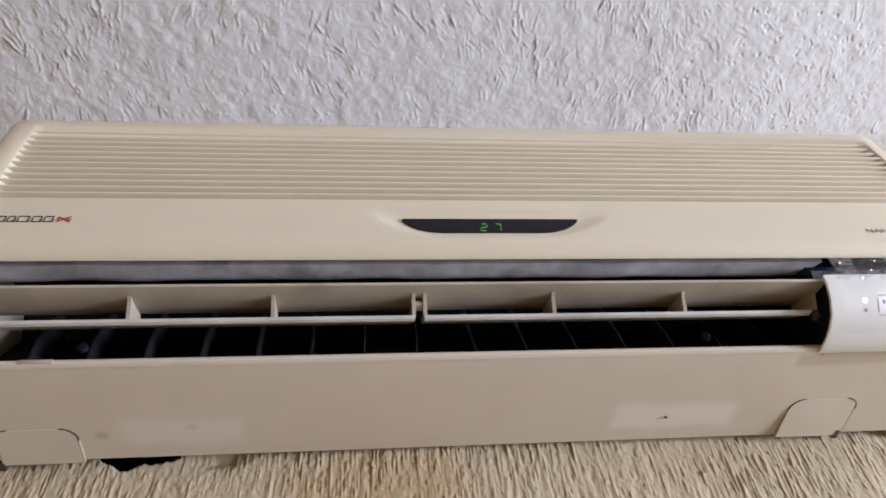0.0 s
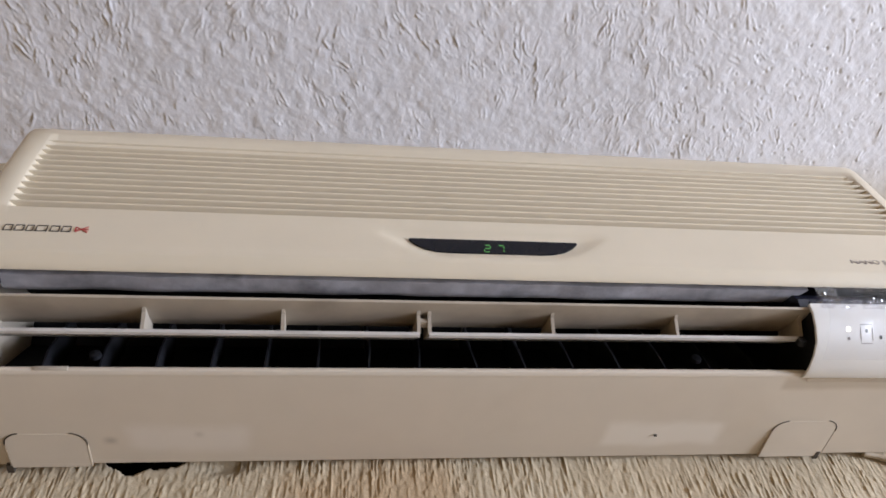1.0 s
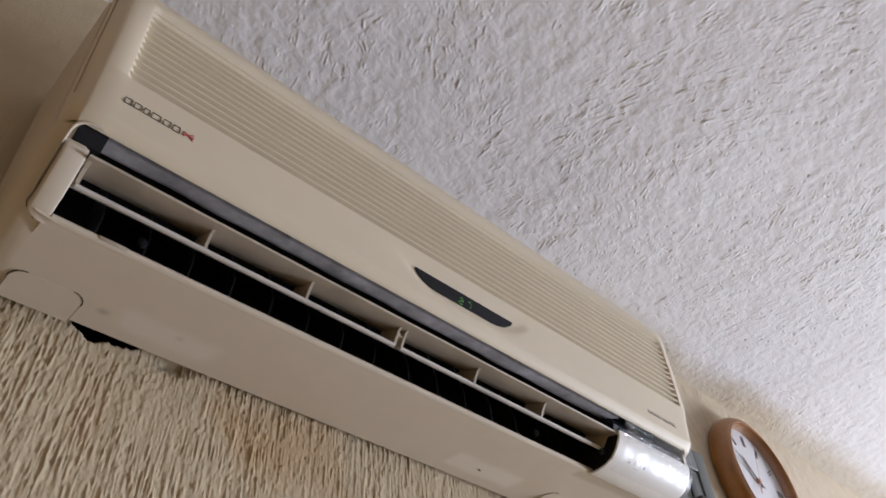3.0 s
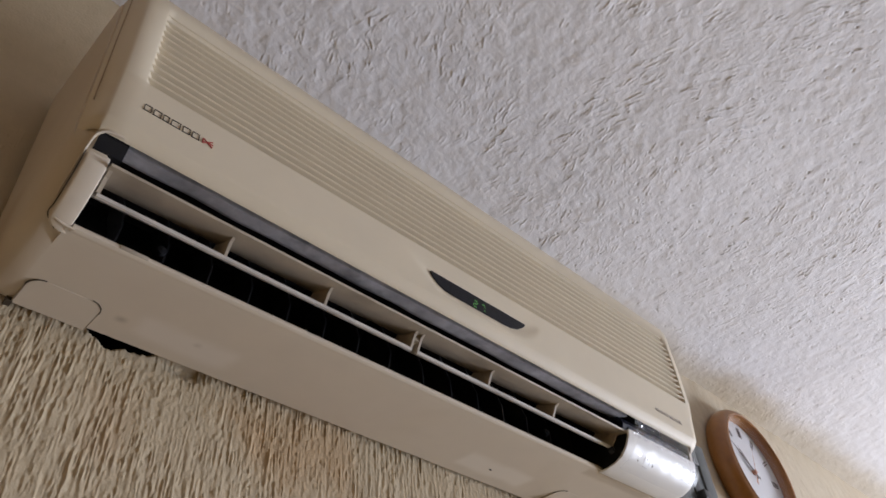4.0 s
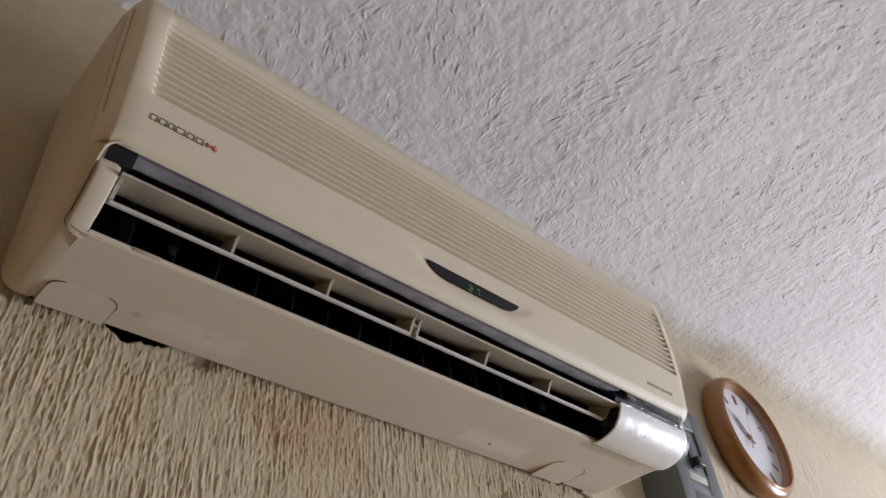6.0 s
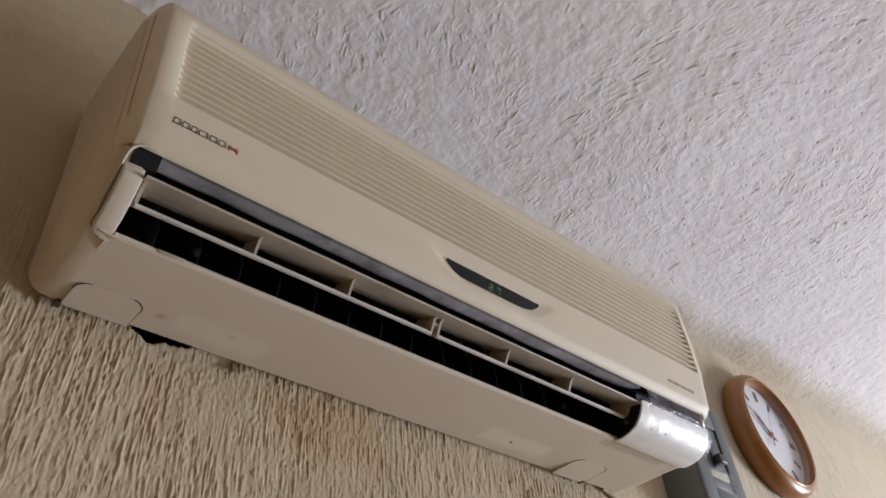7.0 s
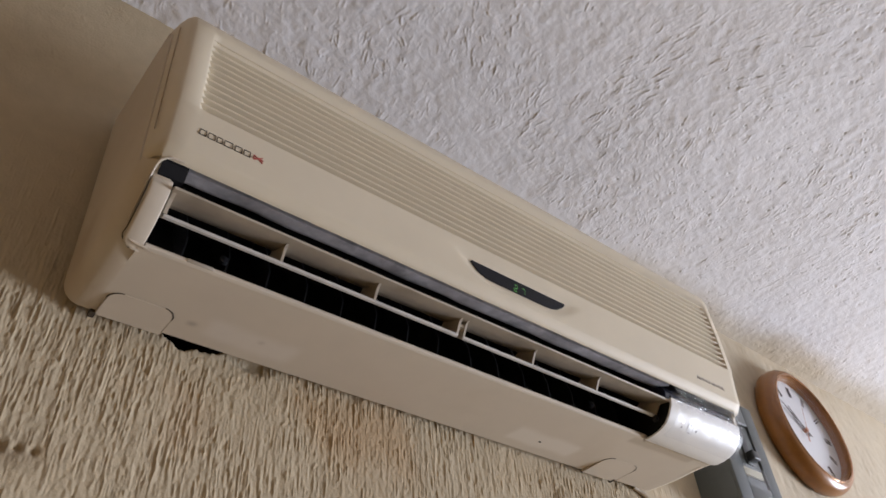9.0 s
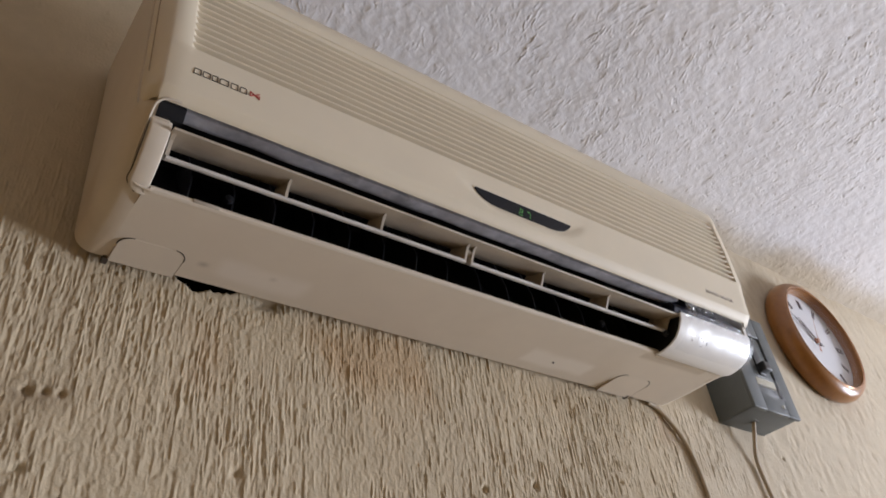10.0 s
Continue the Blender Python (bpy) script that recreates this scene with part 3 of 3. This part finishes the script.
    part("lower_blade", along_x(low, (-0.0515, 0.252)), M_BLADE_LIT, louver)
    web = [(-0.1535, 0.0275), (-0.1485, 0.0255), (-0.1440, 0.0180), (-0.1415, 0.0135), (-0.128, 0.0240), (-0.118, 0.0345), (-0.127, 0.0405), (-0.140, 0.0350)]
    for x in (-0.2585, -0.160, -0.0592, -0.0508, 0.0460, 0.1485):
        part("web", along_x(web, (x - 0.0013, x + 0.0013)), M_BLADE, louver)
    end = [(-0.1625, 0.0268), (-0.1500, 0.0245), (-0.1420, 0.0150), (-0.128, 0.0240), (-0.118, 0.0345), (-0.127, 0.0415), (-0.140, 0.0365)]
    for x in (-0.3635, 0.2555):
        part("end_plate", along_x(end, (x - 0.0015, x + 0.0015)), M_BLADE, louver)
    part("pivot", box(-0.0585, -0.0515, -0.146, -0.140, 0.0215, 0.0255), M_BLADE, louver)
    part("pivot", lathe([(0.0001, 0.006), (0.0035, 0.005), (0.004, 0.0), (0.0001, 0.0)], (0.2525, -0.139, 0.009), 14), M_VANE, louver)

    # front panel: a curved shell with softly rounded ends
    face = [(-0.120, 0.2495), (-0.152, 0.2478), (-0.165, 0.2438), (-0.1735, 0.2388), (-0.1790, 0.2328), (-0.1825, 0.2265), (-0.1846, 0.2200), (-0.1856, 0.2140), (-0.1858, 0.2085), (-0.1864, 0.1800), (-0.1870, 0.150), (-0.1860, 0.1025), (-0.1855, 0.1005),
            (-0.18425, 0.0930), (-0.18365, 0.0885), (-0.18310, 0.0845), (-0.18255, 0.0805), (-0.18205, 0.0765), (-0.18155, 0.0725), (-0.18105, 0.0685), (-0.18060, 0.0645), (-0.18020, 0.0605), (-0.1799, 0.0575), (-0.1795, 0.0540), (-0.1788, 0.0525), (-0.1757, 0.0482), (-0.1728, 0.0446), (-0.1705, 0.0438), (-0.1695, 0.0450), (-0.1705, 0.0500), (-0.1725, 0.060), (-0.1740, 0.10), (-0.1740, 0.20), (-0.165, 0.226), (-0.120, 0.240)]
    bm = bmesh.new()
    rings = []
    ends = ((0.3992, 0.0200), (0.3965, 0.0105), (0.3935, 0.0048), (0.3905, 0.0014), (0.3875, 0.0002))

    def scoop(x, z):
        """Depth of the shallow hollow round the display."""
        off = abs(x - 0.004)
        if off > 0.1 or not 0.060 < z < 0.0895:
            return 0.0
        low = 0.0590 + 0.029 * max((off - 0.045) / 0.055, 0) ** 1.4
        rise = min(max((z - low) / 0.0045, 0), 1) * min(max((0.0895 - z) / 0.003, 0), 1) * min((0.1 - off) / 0.028, 1)
        return 0.0024 * rise
    spans = [(0.0045 - x, k, 0) for x, k in ends] + [(-0.3675, 0, 0), (-0.3665, 0, 0.08), (-0.3635, 0, 0.5), (-0.3605, 0, 0.9), (-0.3590, 0, 1)] + [(-0.1 + 0.004 + 0.005 * i, 0, 1) for i in range(41)] + [(0.3835, 0, 1), (0.3900, 0, 0)] + [(x + 0.0110, k, 0) for x, k in ends[::-1]]
    for x, k, deep in spans:
        rings.append([(x, min(y + k, -0.1) + (0.0085 * deep if 0.102 < z < 0.2080 and y < -0.18 else 0) + (scoop(x, z) if y < -0.179 else 0), z - (0.25 * k if z > 0.2 else 0)) for y, z in face])
    panel = part("front_panel", loft(bm, rings), M_PANEL, root)
    # intake grille: twelve moulded slats in a shallow field
    for i in range(12):
        z = 0.1078 + 0.0086 * i
        y = -0.1862 - 0.0008 * math.sin(math.pi * i / 11) + 0.0008 * i / 11
        sl = [(y + 0.0095, z - 0.0006), (y + 0.0016, z - 0.0013), (y + 0.0004, z - 0.0010), (y, z - 0.0002), (y + 0.0004, z + 0.0009), (y + 0.0020, z + 0.0017), (y + 0.0095, z + 0.0022)]
        part("slat", along_x(sl, (-0.3668, 0.3893)), M_PANEL, panel)
    # display: dark boat-shaped lens in a shallow moulded wing
    def face_y(z, proud):
        return -0.1825 - (z - 0.080) * 0.135 - proud

    def on_face(outline, proud):
        return loft(bmesh.new(), [[(x, face_y(z, -0.004), z) for x, z in outline], [(x, face_y(z, proud), z) for x, z in outline]])
    lens = [(-0.0650, 0.0805), (0.0715, 0.0805), (0.0722, 0.0790), (0.0680, 0.0745), (0.0600, 0.0695), (0.0500, 0.0668), (0.0400, 0.0660), (-0.0360, 0.0660), (-0.0450, 0.0668), (-0.0540, 0.0695), (-0.0615, 0.0745), (-0.0658, 0.0790)]
    display = part("display", on_face(lens, -0.0010), M_LENS, root, "dark glossy display showing green figures")
    # seven-segment figures 2 and 7
    seg = {"a": (0, 1, 1, 1), "b": (1, 0.5, 1, 1), "c": (1, 0, 1, 0.5), "d": (0, 0, 1, 0), "e": (0, 0, 0, 0.5), "g": (0, 0.5, 1, 0.5), "f": (0, 0.5, 0, 1)}
    for x0, lit in ((-0.0060, "abged"), (0.0050, "abc")):
        bm = bmesh.new()
        for s in lit:
            ax, az, bx, bz = seg[s]
            w, h, t = 0.0048, 0.0074, 0.00032
            p = [x0 + ax * w + 0.12 * (0.0686 + az * h - 0.07), 0.0672 + az * h, x0 + bx * w + 0.12 * (0.0686 + bz * h - 0.07), 0.0672 + bz * h]
            if az == bz:
                box(p[0] + 0.0006, p[2] - 0.0006, face_y(p[1], -0.0006), face_y(p[1], -0.0016), p[1] - t, p[1] + t, bm=bm)
            else:
                box(p[0] - t, p[0] + t, face_y(p[1], -0.0006), face_y(p[1], -0.0016), p[1] + 0.0005, p[3] - 0.0005, bm=bm)
        part("figure", bm, M_DIGIT, display)
    # maker's mark as plain shapes, and the filter note
    def bar(x0, z0, x1, z1, t, bm):
        d = Vector((x1 - x0, z1 - z0)).normalized() * t
        plate([(x0 - d.y, z0 + d.x), (x0 + d.y, z0 - d.x), (x1 + d.y, z1 - d.x), (x1 - d.y, z1 + d.x)], face_y((z0 + z1) / 2, -0.001), face_y((z0 + z1) / 2, 0.0006), bm)
    bm = bmesh.new()
    x, zb = -0.3625, 0.0745
    for w in (0.0075, 0.0080, 0.0063, 0.0100, 0.0080, 0.0080):
        bar(x, zb + 0.0003, x + w * 0.85, zb + 0.0003, 0.00023, bm)
        bar(x + w * 0.1, zb + 0.0058, x + w * 0.85, zb + 0.0058, 0.00023, bm)
        bar(x + w * 0.1, zb, x + w * 0.1, zb + 0.006, 0.00023, bm)
        bar(x + w * 0.82, zb, x + w * 0.82, zb + 0.006, 0.00023, bm)
        x += w
    part("maker_mark", bm, M_INK, panel, "dark printed maker's mark")
    bm = bmesh.new()
    for a, b in (((0.0, 0.0006), (0.0085, 0.0062)), ((0.0, 0.0056), (0.0085, 0.0000)), ((0.0, 0.0006), (0.0, 0.0056)), ((0.0055, 0.0030), (0.0090, 0.0030))):
        bar(x + 0.002 + a[0], zb + a[1], x + 0.002 + b[0], zb + b[1], 0.00045, bm)
    part("maker_emblem", bm, M_RED, panel, "small red emblem")
    bm = words("NANO SILVER", 0.0074, 0.0005)
    bmesh.ops.transform(bm, matrix=Matrix.Translation((0.311, -0.1806, 0.0640)) @ Matrix.Diagonal((1.25, 1, 1, 1)), verts=bm.verts)
    part("filter_note", bm, M_GREY_INK, panel, "small grey printed words")

    # trim cap at the other end of the outlet
    spine = [Vector((0, y, z)) for y, z in ((-0.1615, 0.0330), (-0.1585, 0.0275), (-0.1475, 0.0165), (-0.1335, 0.0065), (-0.1200, 0.0000), (-0.1085, -0.0030))]
    rings, edge = [], []
    for i in range(21):
        f = i / 20
        j = min(int(f * 5), 4)
        p = spine[j].lerp(spine[j + 1], f * 5 - j)
        d = (spine[min(j + 2, 5)] - spine[max(j - 1, 0)]).normalized()
        n = Vector((0, d.z, -d.y))
        q = max(0.0, (f - 0.82) / 0.18)
        xl, xr = -0.3842 + 0.009 * (1 - math.sqrt(max(1 - q * q, 0))), -0.3668
        dip = 0.0034 * max(0.0, 1 - f / 0.25)
        rings.append([Vector((x, 0, 0)) + p + n * (o - dip) for x, o in ((xl, -0.003), (xl, -0.0002), (xl + 0.0008, 0.0006), (xl + 0.003, 0.0011), (xr - 0.003, 0.0011), (xr - 0.0008, 0.0006), (xr, -0.0004), (xr, -0.003))])
        edge.append(Vector((xl - 0.0006, 0, 0)) + p - n * 0.0002)
    cap = part("trim_cap", loft(bmesh.new(), rings), M_CASE, root)
    part("seam", tube(edge[2::3], 0.0005, 6), M_GROOVE, cap)
    # control cover with its receiver window and buttons
    cov = [(-0.1670, 0.0270), (-0.1650, 0.0185), (-0.1590, 0.0085), (-0.1500, -0.0005), (-0.1390, -0.0046), (-0.1270, -0.0064), (-0.1180, -0.0062), (-0.1130, -0.0040),
           (-0.1145, -0.0032), (-0.1190, -0.0046), (-0.1270, -0.0050), (-0.1380, -0.0032), (-0.1485, 0.0012), (-0.1570, 0.0098), (-0.1628, 0.0193), (-0.1645, 0.0270)]
    bm = loft(bmesh.new(), [[(x, y * (1 - k) + -0.14 * k, z * (1 - k) + 0.015 * k) for y, z in cov] for x, k in ((0.2580, 0.012), (0.2588, 0.004), (0.2600, 0.0), (0.3960, 0.0), (0.4000, 0.02), (0.4025, 0.06))])
    cover = part("control_cover", bm, M_COVER, root, "pale glossy control cover")
    part("seam", box(0.262, 0.390, -0.1134, -0.1124, -0.0047, -0.0030), M_SEAM, cover)
    part("receiver_window", along_x([(-0.163, 0.0270), (-0.1655, 0.034), (-0.163, 0.0415), (-0.150, 0.0480), (-0.148, 0.03)], (0.252, 0.392)), M_NAVY, root, "dark receiver window strip")

    def on_cover(x, s, name, w, material, label=""):
        """A small piece on the cover: s runs from its top edge down."""
        y0, z0, y1, z1 = -0.1590, 0.0085, -0.1500, -0.0005
        y, z = y0 + (y1 - y0) * s, z0 + (z1 - z0) * s
        bm = bmesh.new()
        bmesh.ops.create_cube(bm, size=1, matrix=Matrix.Translation((x, y, z)) @ pose(0, 0, 0, 45) @ Matrix.Diagonal((w[0], 0.0007, w[1], 1)))
        bmesh.ops.bevel(bm, geom=bm.edges[:], offset=0.0002, segments=2, affect="EDGES")
        return part(name, bm, material, cover, label)
    on_cover(0.2860, 0.15, "indicator_light", (0.0034, 0.0034), M_LED, "lit white indicator")
    on_cover(0.2860, 0.75, "indicator_light", (0.0024, 0.0024), M_GREY_INK)
    for x, w in ((0.3020, 0.0105),):
        for dx, s, sz in ((0, -0.15, (w, 0.0006)), (0, 1.05, (w, 0.0006)), (-w / 2, 0.45, (0.0006, w)), (w / 2, 0.45, (0.0006, w))):
            on_cover(x + dx, s, "key_outline", sz, M_GREY_INK)
        on_cover(x, 0.25, "key_mark", (0.0022, 0.0030), M_INK)
    on_cover(0.3145, 0.65, "key_mark", (0.0022, 0.0030), M_INK)
    # loose clear film over the cover
    bm = bmesh.new()
    track = [(-0.1715, 0.0430), (-0.1705, 0.0375), (-0.1695, 0.0300), (-0.1685, 0.0225), (-0.1650, 0.0120), (-0.1580, 0.0035), (-0.1490, -0.0035), (-0.1380, -0.0085)]
    nx = 40
    grid = []
    for i in range(nx + 1):
        f = i / nx
        row = []
        for j, (y, z) in enumerate(track):
            x = 0.262 + 0.013 * (1 - j / 7) * (1 - f) + 0.140 * f
            w = 0.0008 * noise.noise(Vector((x * 60, j * 0.9, 0))) + 0.0005 * noise.noise(Vector((x * 160, j * 1.7, 3)))
            row.append(bm.verts.new((x, y - 0.0015 + w, z - 0.0012 + w)))
        grid.append(row)
    for i in range(nx):
        for j in range(len(track) - 1):
            bm.faces.new((grid[i][j], grid[i + 1][j], grid[i + 1][j + 1], grid[i][j + 1]))
    film = part("protective_film", bm, M_FILM, root, "crinkled clear protective film")
    film.visible_shadow = False
    def crumple(x0, x1, track, amount, seed, gaps):
        """A crumpled strip of film from x0 to x1 over the (y, z) run of track."""
        bm = bmesh.new()
        nx, ny = max(int((x1 - x0) / 0.0012), 4), 7
        grid = []
        for i in range(nx + 1):
            x, row = x0 + (x1 - x0) * i / nx, []
            for j in range(ny + 1):
                f = j / ny
                (ya, za), (yb, zb) = track
                w = amount * (noise.noise(Vector((x * 150, f * 2.2, seed))) + 0.7 * noise.noise(Vector((x * 380, f * 4, seed + 4))))
                row.append(bm.verts.new((x + 0.003 * noise.noise(Vector((x * 90, f * 2, seed + 1))), ya + (yb - ya) * f - 0.002 + w, za + (zb - za) * f - 0.0010 + w * 0.6)))
            grid.append(row)
        for i in range(nx):
            for j in range(ny):
                if noise.noise(Vector((i * 0.13, j * 0.5, seed + 0.3))) > gaps:
                    bm.faces.new((grid[i][j], grid[i + 1][j], grid[i + 1][j + 1], grid[i][j + 1]))
        ob = part("film_crease", bm, M_FILM_EDGE, film, "crumpled edge of clear film", smooth=False)
        ob.visible_shadow = False
    crumple(0.264, 0.400, ((-0.1695, 0.0315), (-0.1665, 0.0205)), 0.0018, 9, -0.15)
    crumple(0.266, 0.283, ((-0.1715, 0.0420), (-0.1690, 0.0270)), 0.0022, 3, -0.3)
    crumple(0.352, 0.396, ((-0.1640, 0.0150), (-0.1530, 0.0020)), 0.0016, 5, -0.1)
    crumple(0.290, 0.398, ((-0.1715, 0.0425), (-0.1705, 0.0370)), 0.0014, 7, 0.05)

    # knock-out covers, smudges and label residue on the underside
    for x0, x1, y0, y1 in ((-0.366, -0.307, -0.0495, -0.010), (0.260, 0.3205, -0.0575, -0.010)):
        part("knockout_cover", plate_z([(x0 + 0.0006, y1), (x1 - 0.0006, y1)] + [(x1 - 0.0126 + 0.012 * math.cos(radians(a)), y0 + 0.0126 - 0.012 * math.sin(radians(a))) for a in range(0, 91, 10)] + [(x0 + 0.0126 - 0.012 * math.sin(radians(a)), y0 + 0.0126 - 0.012 * math.cos(radians(a))) for a in range(0, 91, 10)], 0.0005, -0.0023), M_CASE, housing)
        for cx, a0, a1 in ((x0 + 0.0125, 180, 265), (x1 - 0.0125, 275, 365)):
            cy = y0 + 0.0125
            arc = [(math.cos(radians(a0 + (a1 - a0) * i / 10)), math.sin(radians(a0 + (a1 - a0) * i / 10))) for i in range(11)]
            ring = [(cx + 0.0130 * c, cy + 0.0130 * s) for c, s in arc] + [(cx + 0.0124 * c, cy + 0.0123 * s) for c, s in arc[::-1]]
            part("groove", plate_z(ring, 0.0, -0.0025), M_GROOVE, housing)
        for xg in (x0, x1):
            part("groove", box(xg - 0.0002, xg + 0.0002, y0 + 0.0125, -0.010, -0.0024, 0.0), M_SEAM, housing)
    part("notch", box(-0.370, -0.365, -0.012, -0.004, -0.0026, 0.004), M_GROOVE, housing)
    part("notch", box(0.3150, 0.3190, -0.016, -0.006, -0.0026, 0.004), M_GROOVE, housing)
    part("scratch", box(0.152, 0.1545, -0.041, -0.0395, -0.0026, 0.0), M_GROOVE, housing)
    return root


# ---- wall clock ----
def build_clock():
    cx, cz, R = 1.018, 2.313, 0.131
    root = new("wall_clock")
    root.location = (cx, 0, cz)
    tagged(root, "round wall clock with a brown wooden rim and white dial", "clock")
    rim = [(R - 0.022, 0.002), (R - 0.006, 0.002), (R - 0.001, 0.010), (R, 0.020), (R - 0.003, 0.031), (R - 0.009, 0.039), (R - 0.016, 0.0415), (R - 0.0195, 0.040), (R - 0.0205, 0.034), (R - 0.0215, 0.020)]
    part("rim", lathe(rim, (0, 0, 0), 96), M_WOOD, root)
    part("rim_bead", lathe([(R - 0.0160, 0.0410), (R - 0.0175, 0.0428), (R - 0.0200, 0.0425), (R - 0.0210, 0.0395), (R - 0.0195, 0.039)], (0, 0, 0), 96), M_BRASS, root, "shiny copper bead")
    dial = part("dial", lathe([(0.00001, 0.020), (R - 0.0205, 0.020), (R - 0.0205, 0.012), (0.00001, 0.012)], (0, 0, 0), 96), M_DIAL, root)
    for i in range(12):
        a = radians(90 - 30 * i)
        bm = bmesh.new()
        for off in ((-0.0042, 0.0, 0.0042) if i % 3 == 0 else (-0.0026, 0.0026)):
            bmesh.ops.create_cube(bm, size=1, matrix=pose(0, 0, 0, 0, -math.degrees(a), 0) @ Matrix.Translation((0.087, -0.0204, off)) @ Matrix.Diagonal((0.022, 0.0008, 0.0024, 1)))
        part("numeral", bm, M_NUM, dial)
    for name, ang, length, back, w, d in (("hour_hand", 128, 0.058, 0.014, 0.0056, 0.0225), ("minute_hand", 142, 0.080, 0.018, 0.0042, 0.0240)):
        bm = plate([(-back, -w * 0.35), (-back, w * 0.35), (0, w * 0.5), (length * 0.7, w * 0.42), (length, 0), (length * 0.7, -w * 0.42), (0, -w * 0.5)], -d, -d - 0.0008)
        bmesh.ops.transform(bm, matrix=pose(0, 0, 0, 0, -ang, 0), verts=bm.verts)
        part(name, bm, M_NUM, root)
    bm = plate([(-0.030, -0.0030), (-0.030, 0.0030), (-0.010, 0.0006), (0.062, 0.0004), (0.062, -0.0004), (-0.010, -0.0006)], -0.0255, -0.0260)
    bmesh.ops.transform(bm, matrix=pose(0, 0, 0, 0, -70, 0), verts=bm.verts)
    part("second_hand", bm, M_HUB, root, "thin copper-coloured hand")
    part("hub", lathe([(0.00001, 0.0275), (0.004, 0.0272), (0.005, 0.025), (0.005, 0.020)], (0, 0, 0), 20), M_HUB, root)
    glass = part("glass", lathe([(0.00001, 0.0385), (R * 0.5, 0.0382), (R - 0.0200, 0.0370)], (0, 0, 0), 64), M_GLASS, root)
    glass.visible_shadow = False


# ---- breaker box and cables ----
def build_breaker_box():
    root = new("breaker_box")
    root.location = (0.655, 0, 2.149)
    tagged(root, "grey steel breaker box with a black switch on the wall", "breaker box")
    W, D, T = 0.058, 0.062, 0.088
    body = box(-W, W, -D, 0.0, -T, T, 0.0025)
    part("body", body, M_BOX, root)
    # cover: a frame with a sunken window
    bm = box(-W - 0.002, -0.027, -D - 0.006, -D + 0.0005, -T - 0.002, T + 0.002, 0.0012)
    box(0.031, W + 0.002, -D - 0.006, -D + 0.0005, -T - 0.002, T + 0.002, 0.0012, bm)
    box(-0.027, 0.031, -D - 0.006, -D + 0.0005, 0.050, T + 0.002, 0.0012, bm)
    box(-0.027, 0.031, -D - 0.006, -D + 0.0005, -T - 0.002, -0.060, 0.0012, bm)
    cover = part("cover", bm, M_BOX, root)
    part("breaker", box(-0.025, 0.029, -D - 0.0035, -D, -0.030, 0.048, 0.001), M_BOX, root)
    part("switch_slot", box(-0.008, 0.010, -D - 0.0060, -D - 0.003, -0.024, 0.043, 0.001), M_BLACK, root)
    part("switch_lever", box(-0.007, 0.012, -D - 0.018, -D - 0.005, -0.020, -0.005, 0.002), M_BLACK, root, "black switch lever")
    part("rating_label", box(-0.023, 0.026, -D - 0.0042, -D - 0.0005, -0.043, -0.031, 0.0003), M_LABEL, root, "yellowed rating label")
    part("terminal_strip", box(-0.025, 0.029, -D - 0.003, -D, -0.058, -0.045, 0.001), M_BOX, root)
    tape = part("tape", box(-0.029, 0.033, -D - 0.0075, -D - 0.0068, -0.066, -0.028), M_FILM, cover, "clear sticky tape")
    tape.visible_shadow = False
    part("screw", lathe([(0.00001, 0.0025), (0.0025, 0.0022), (0.0035, 0.0)], (0.020, -D - 0.006, -0.076), 16), M_STEEL, cover)
    part("cable_hole", box(-0.012, -0.002, -0.034, -0.024, -T - 0.0006, -T + 0.004), M_BLACK, root)


def build_cables():
    for pts in ([(0.425, -0.006, 2.058), (0.450, -0.004, 2.050), (0.484, -0.004, 2.013), (0.499, -0.004, 1.958), (0.501, -0.004, 1.85), (0.503, -0.004, 1.4), (0.503, -0.004, 0.6), (0.503, -0.004, 0.002)],
                [(0.648, -0.029, 2.066), (0.650, -0.022, 2.050), (0.655, -0.006, 2.010), (0.662, -0.004, 1.958), (0.672, -0.004, 1.85), (0.68, -0.004, 1.4), (0.68, -0.004, 0.6), (0.68, -0.004, 0.002)]):
        ob = new("cable", mesh_from("cable", tube(pts, 0.0032), M_CABLE))
        tagged(ob, "thin beige cable running down the wall", "cable", group="cables on the wall")


build_air_conditioner()
build_clock()
build_breaker_box()
build_cables()
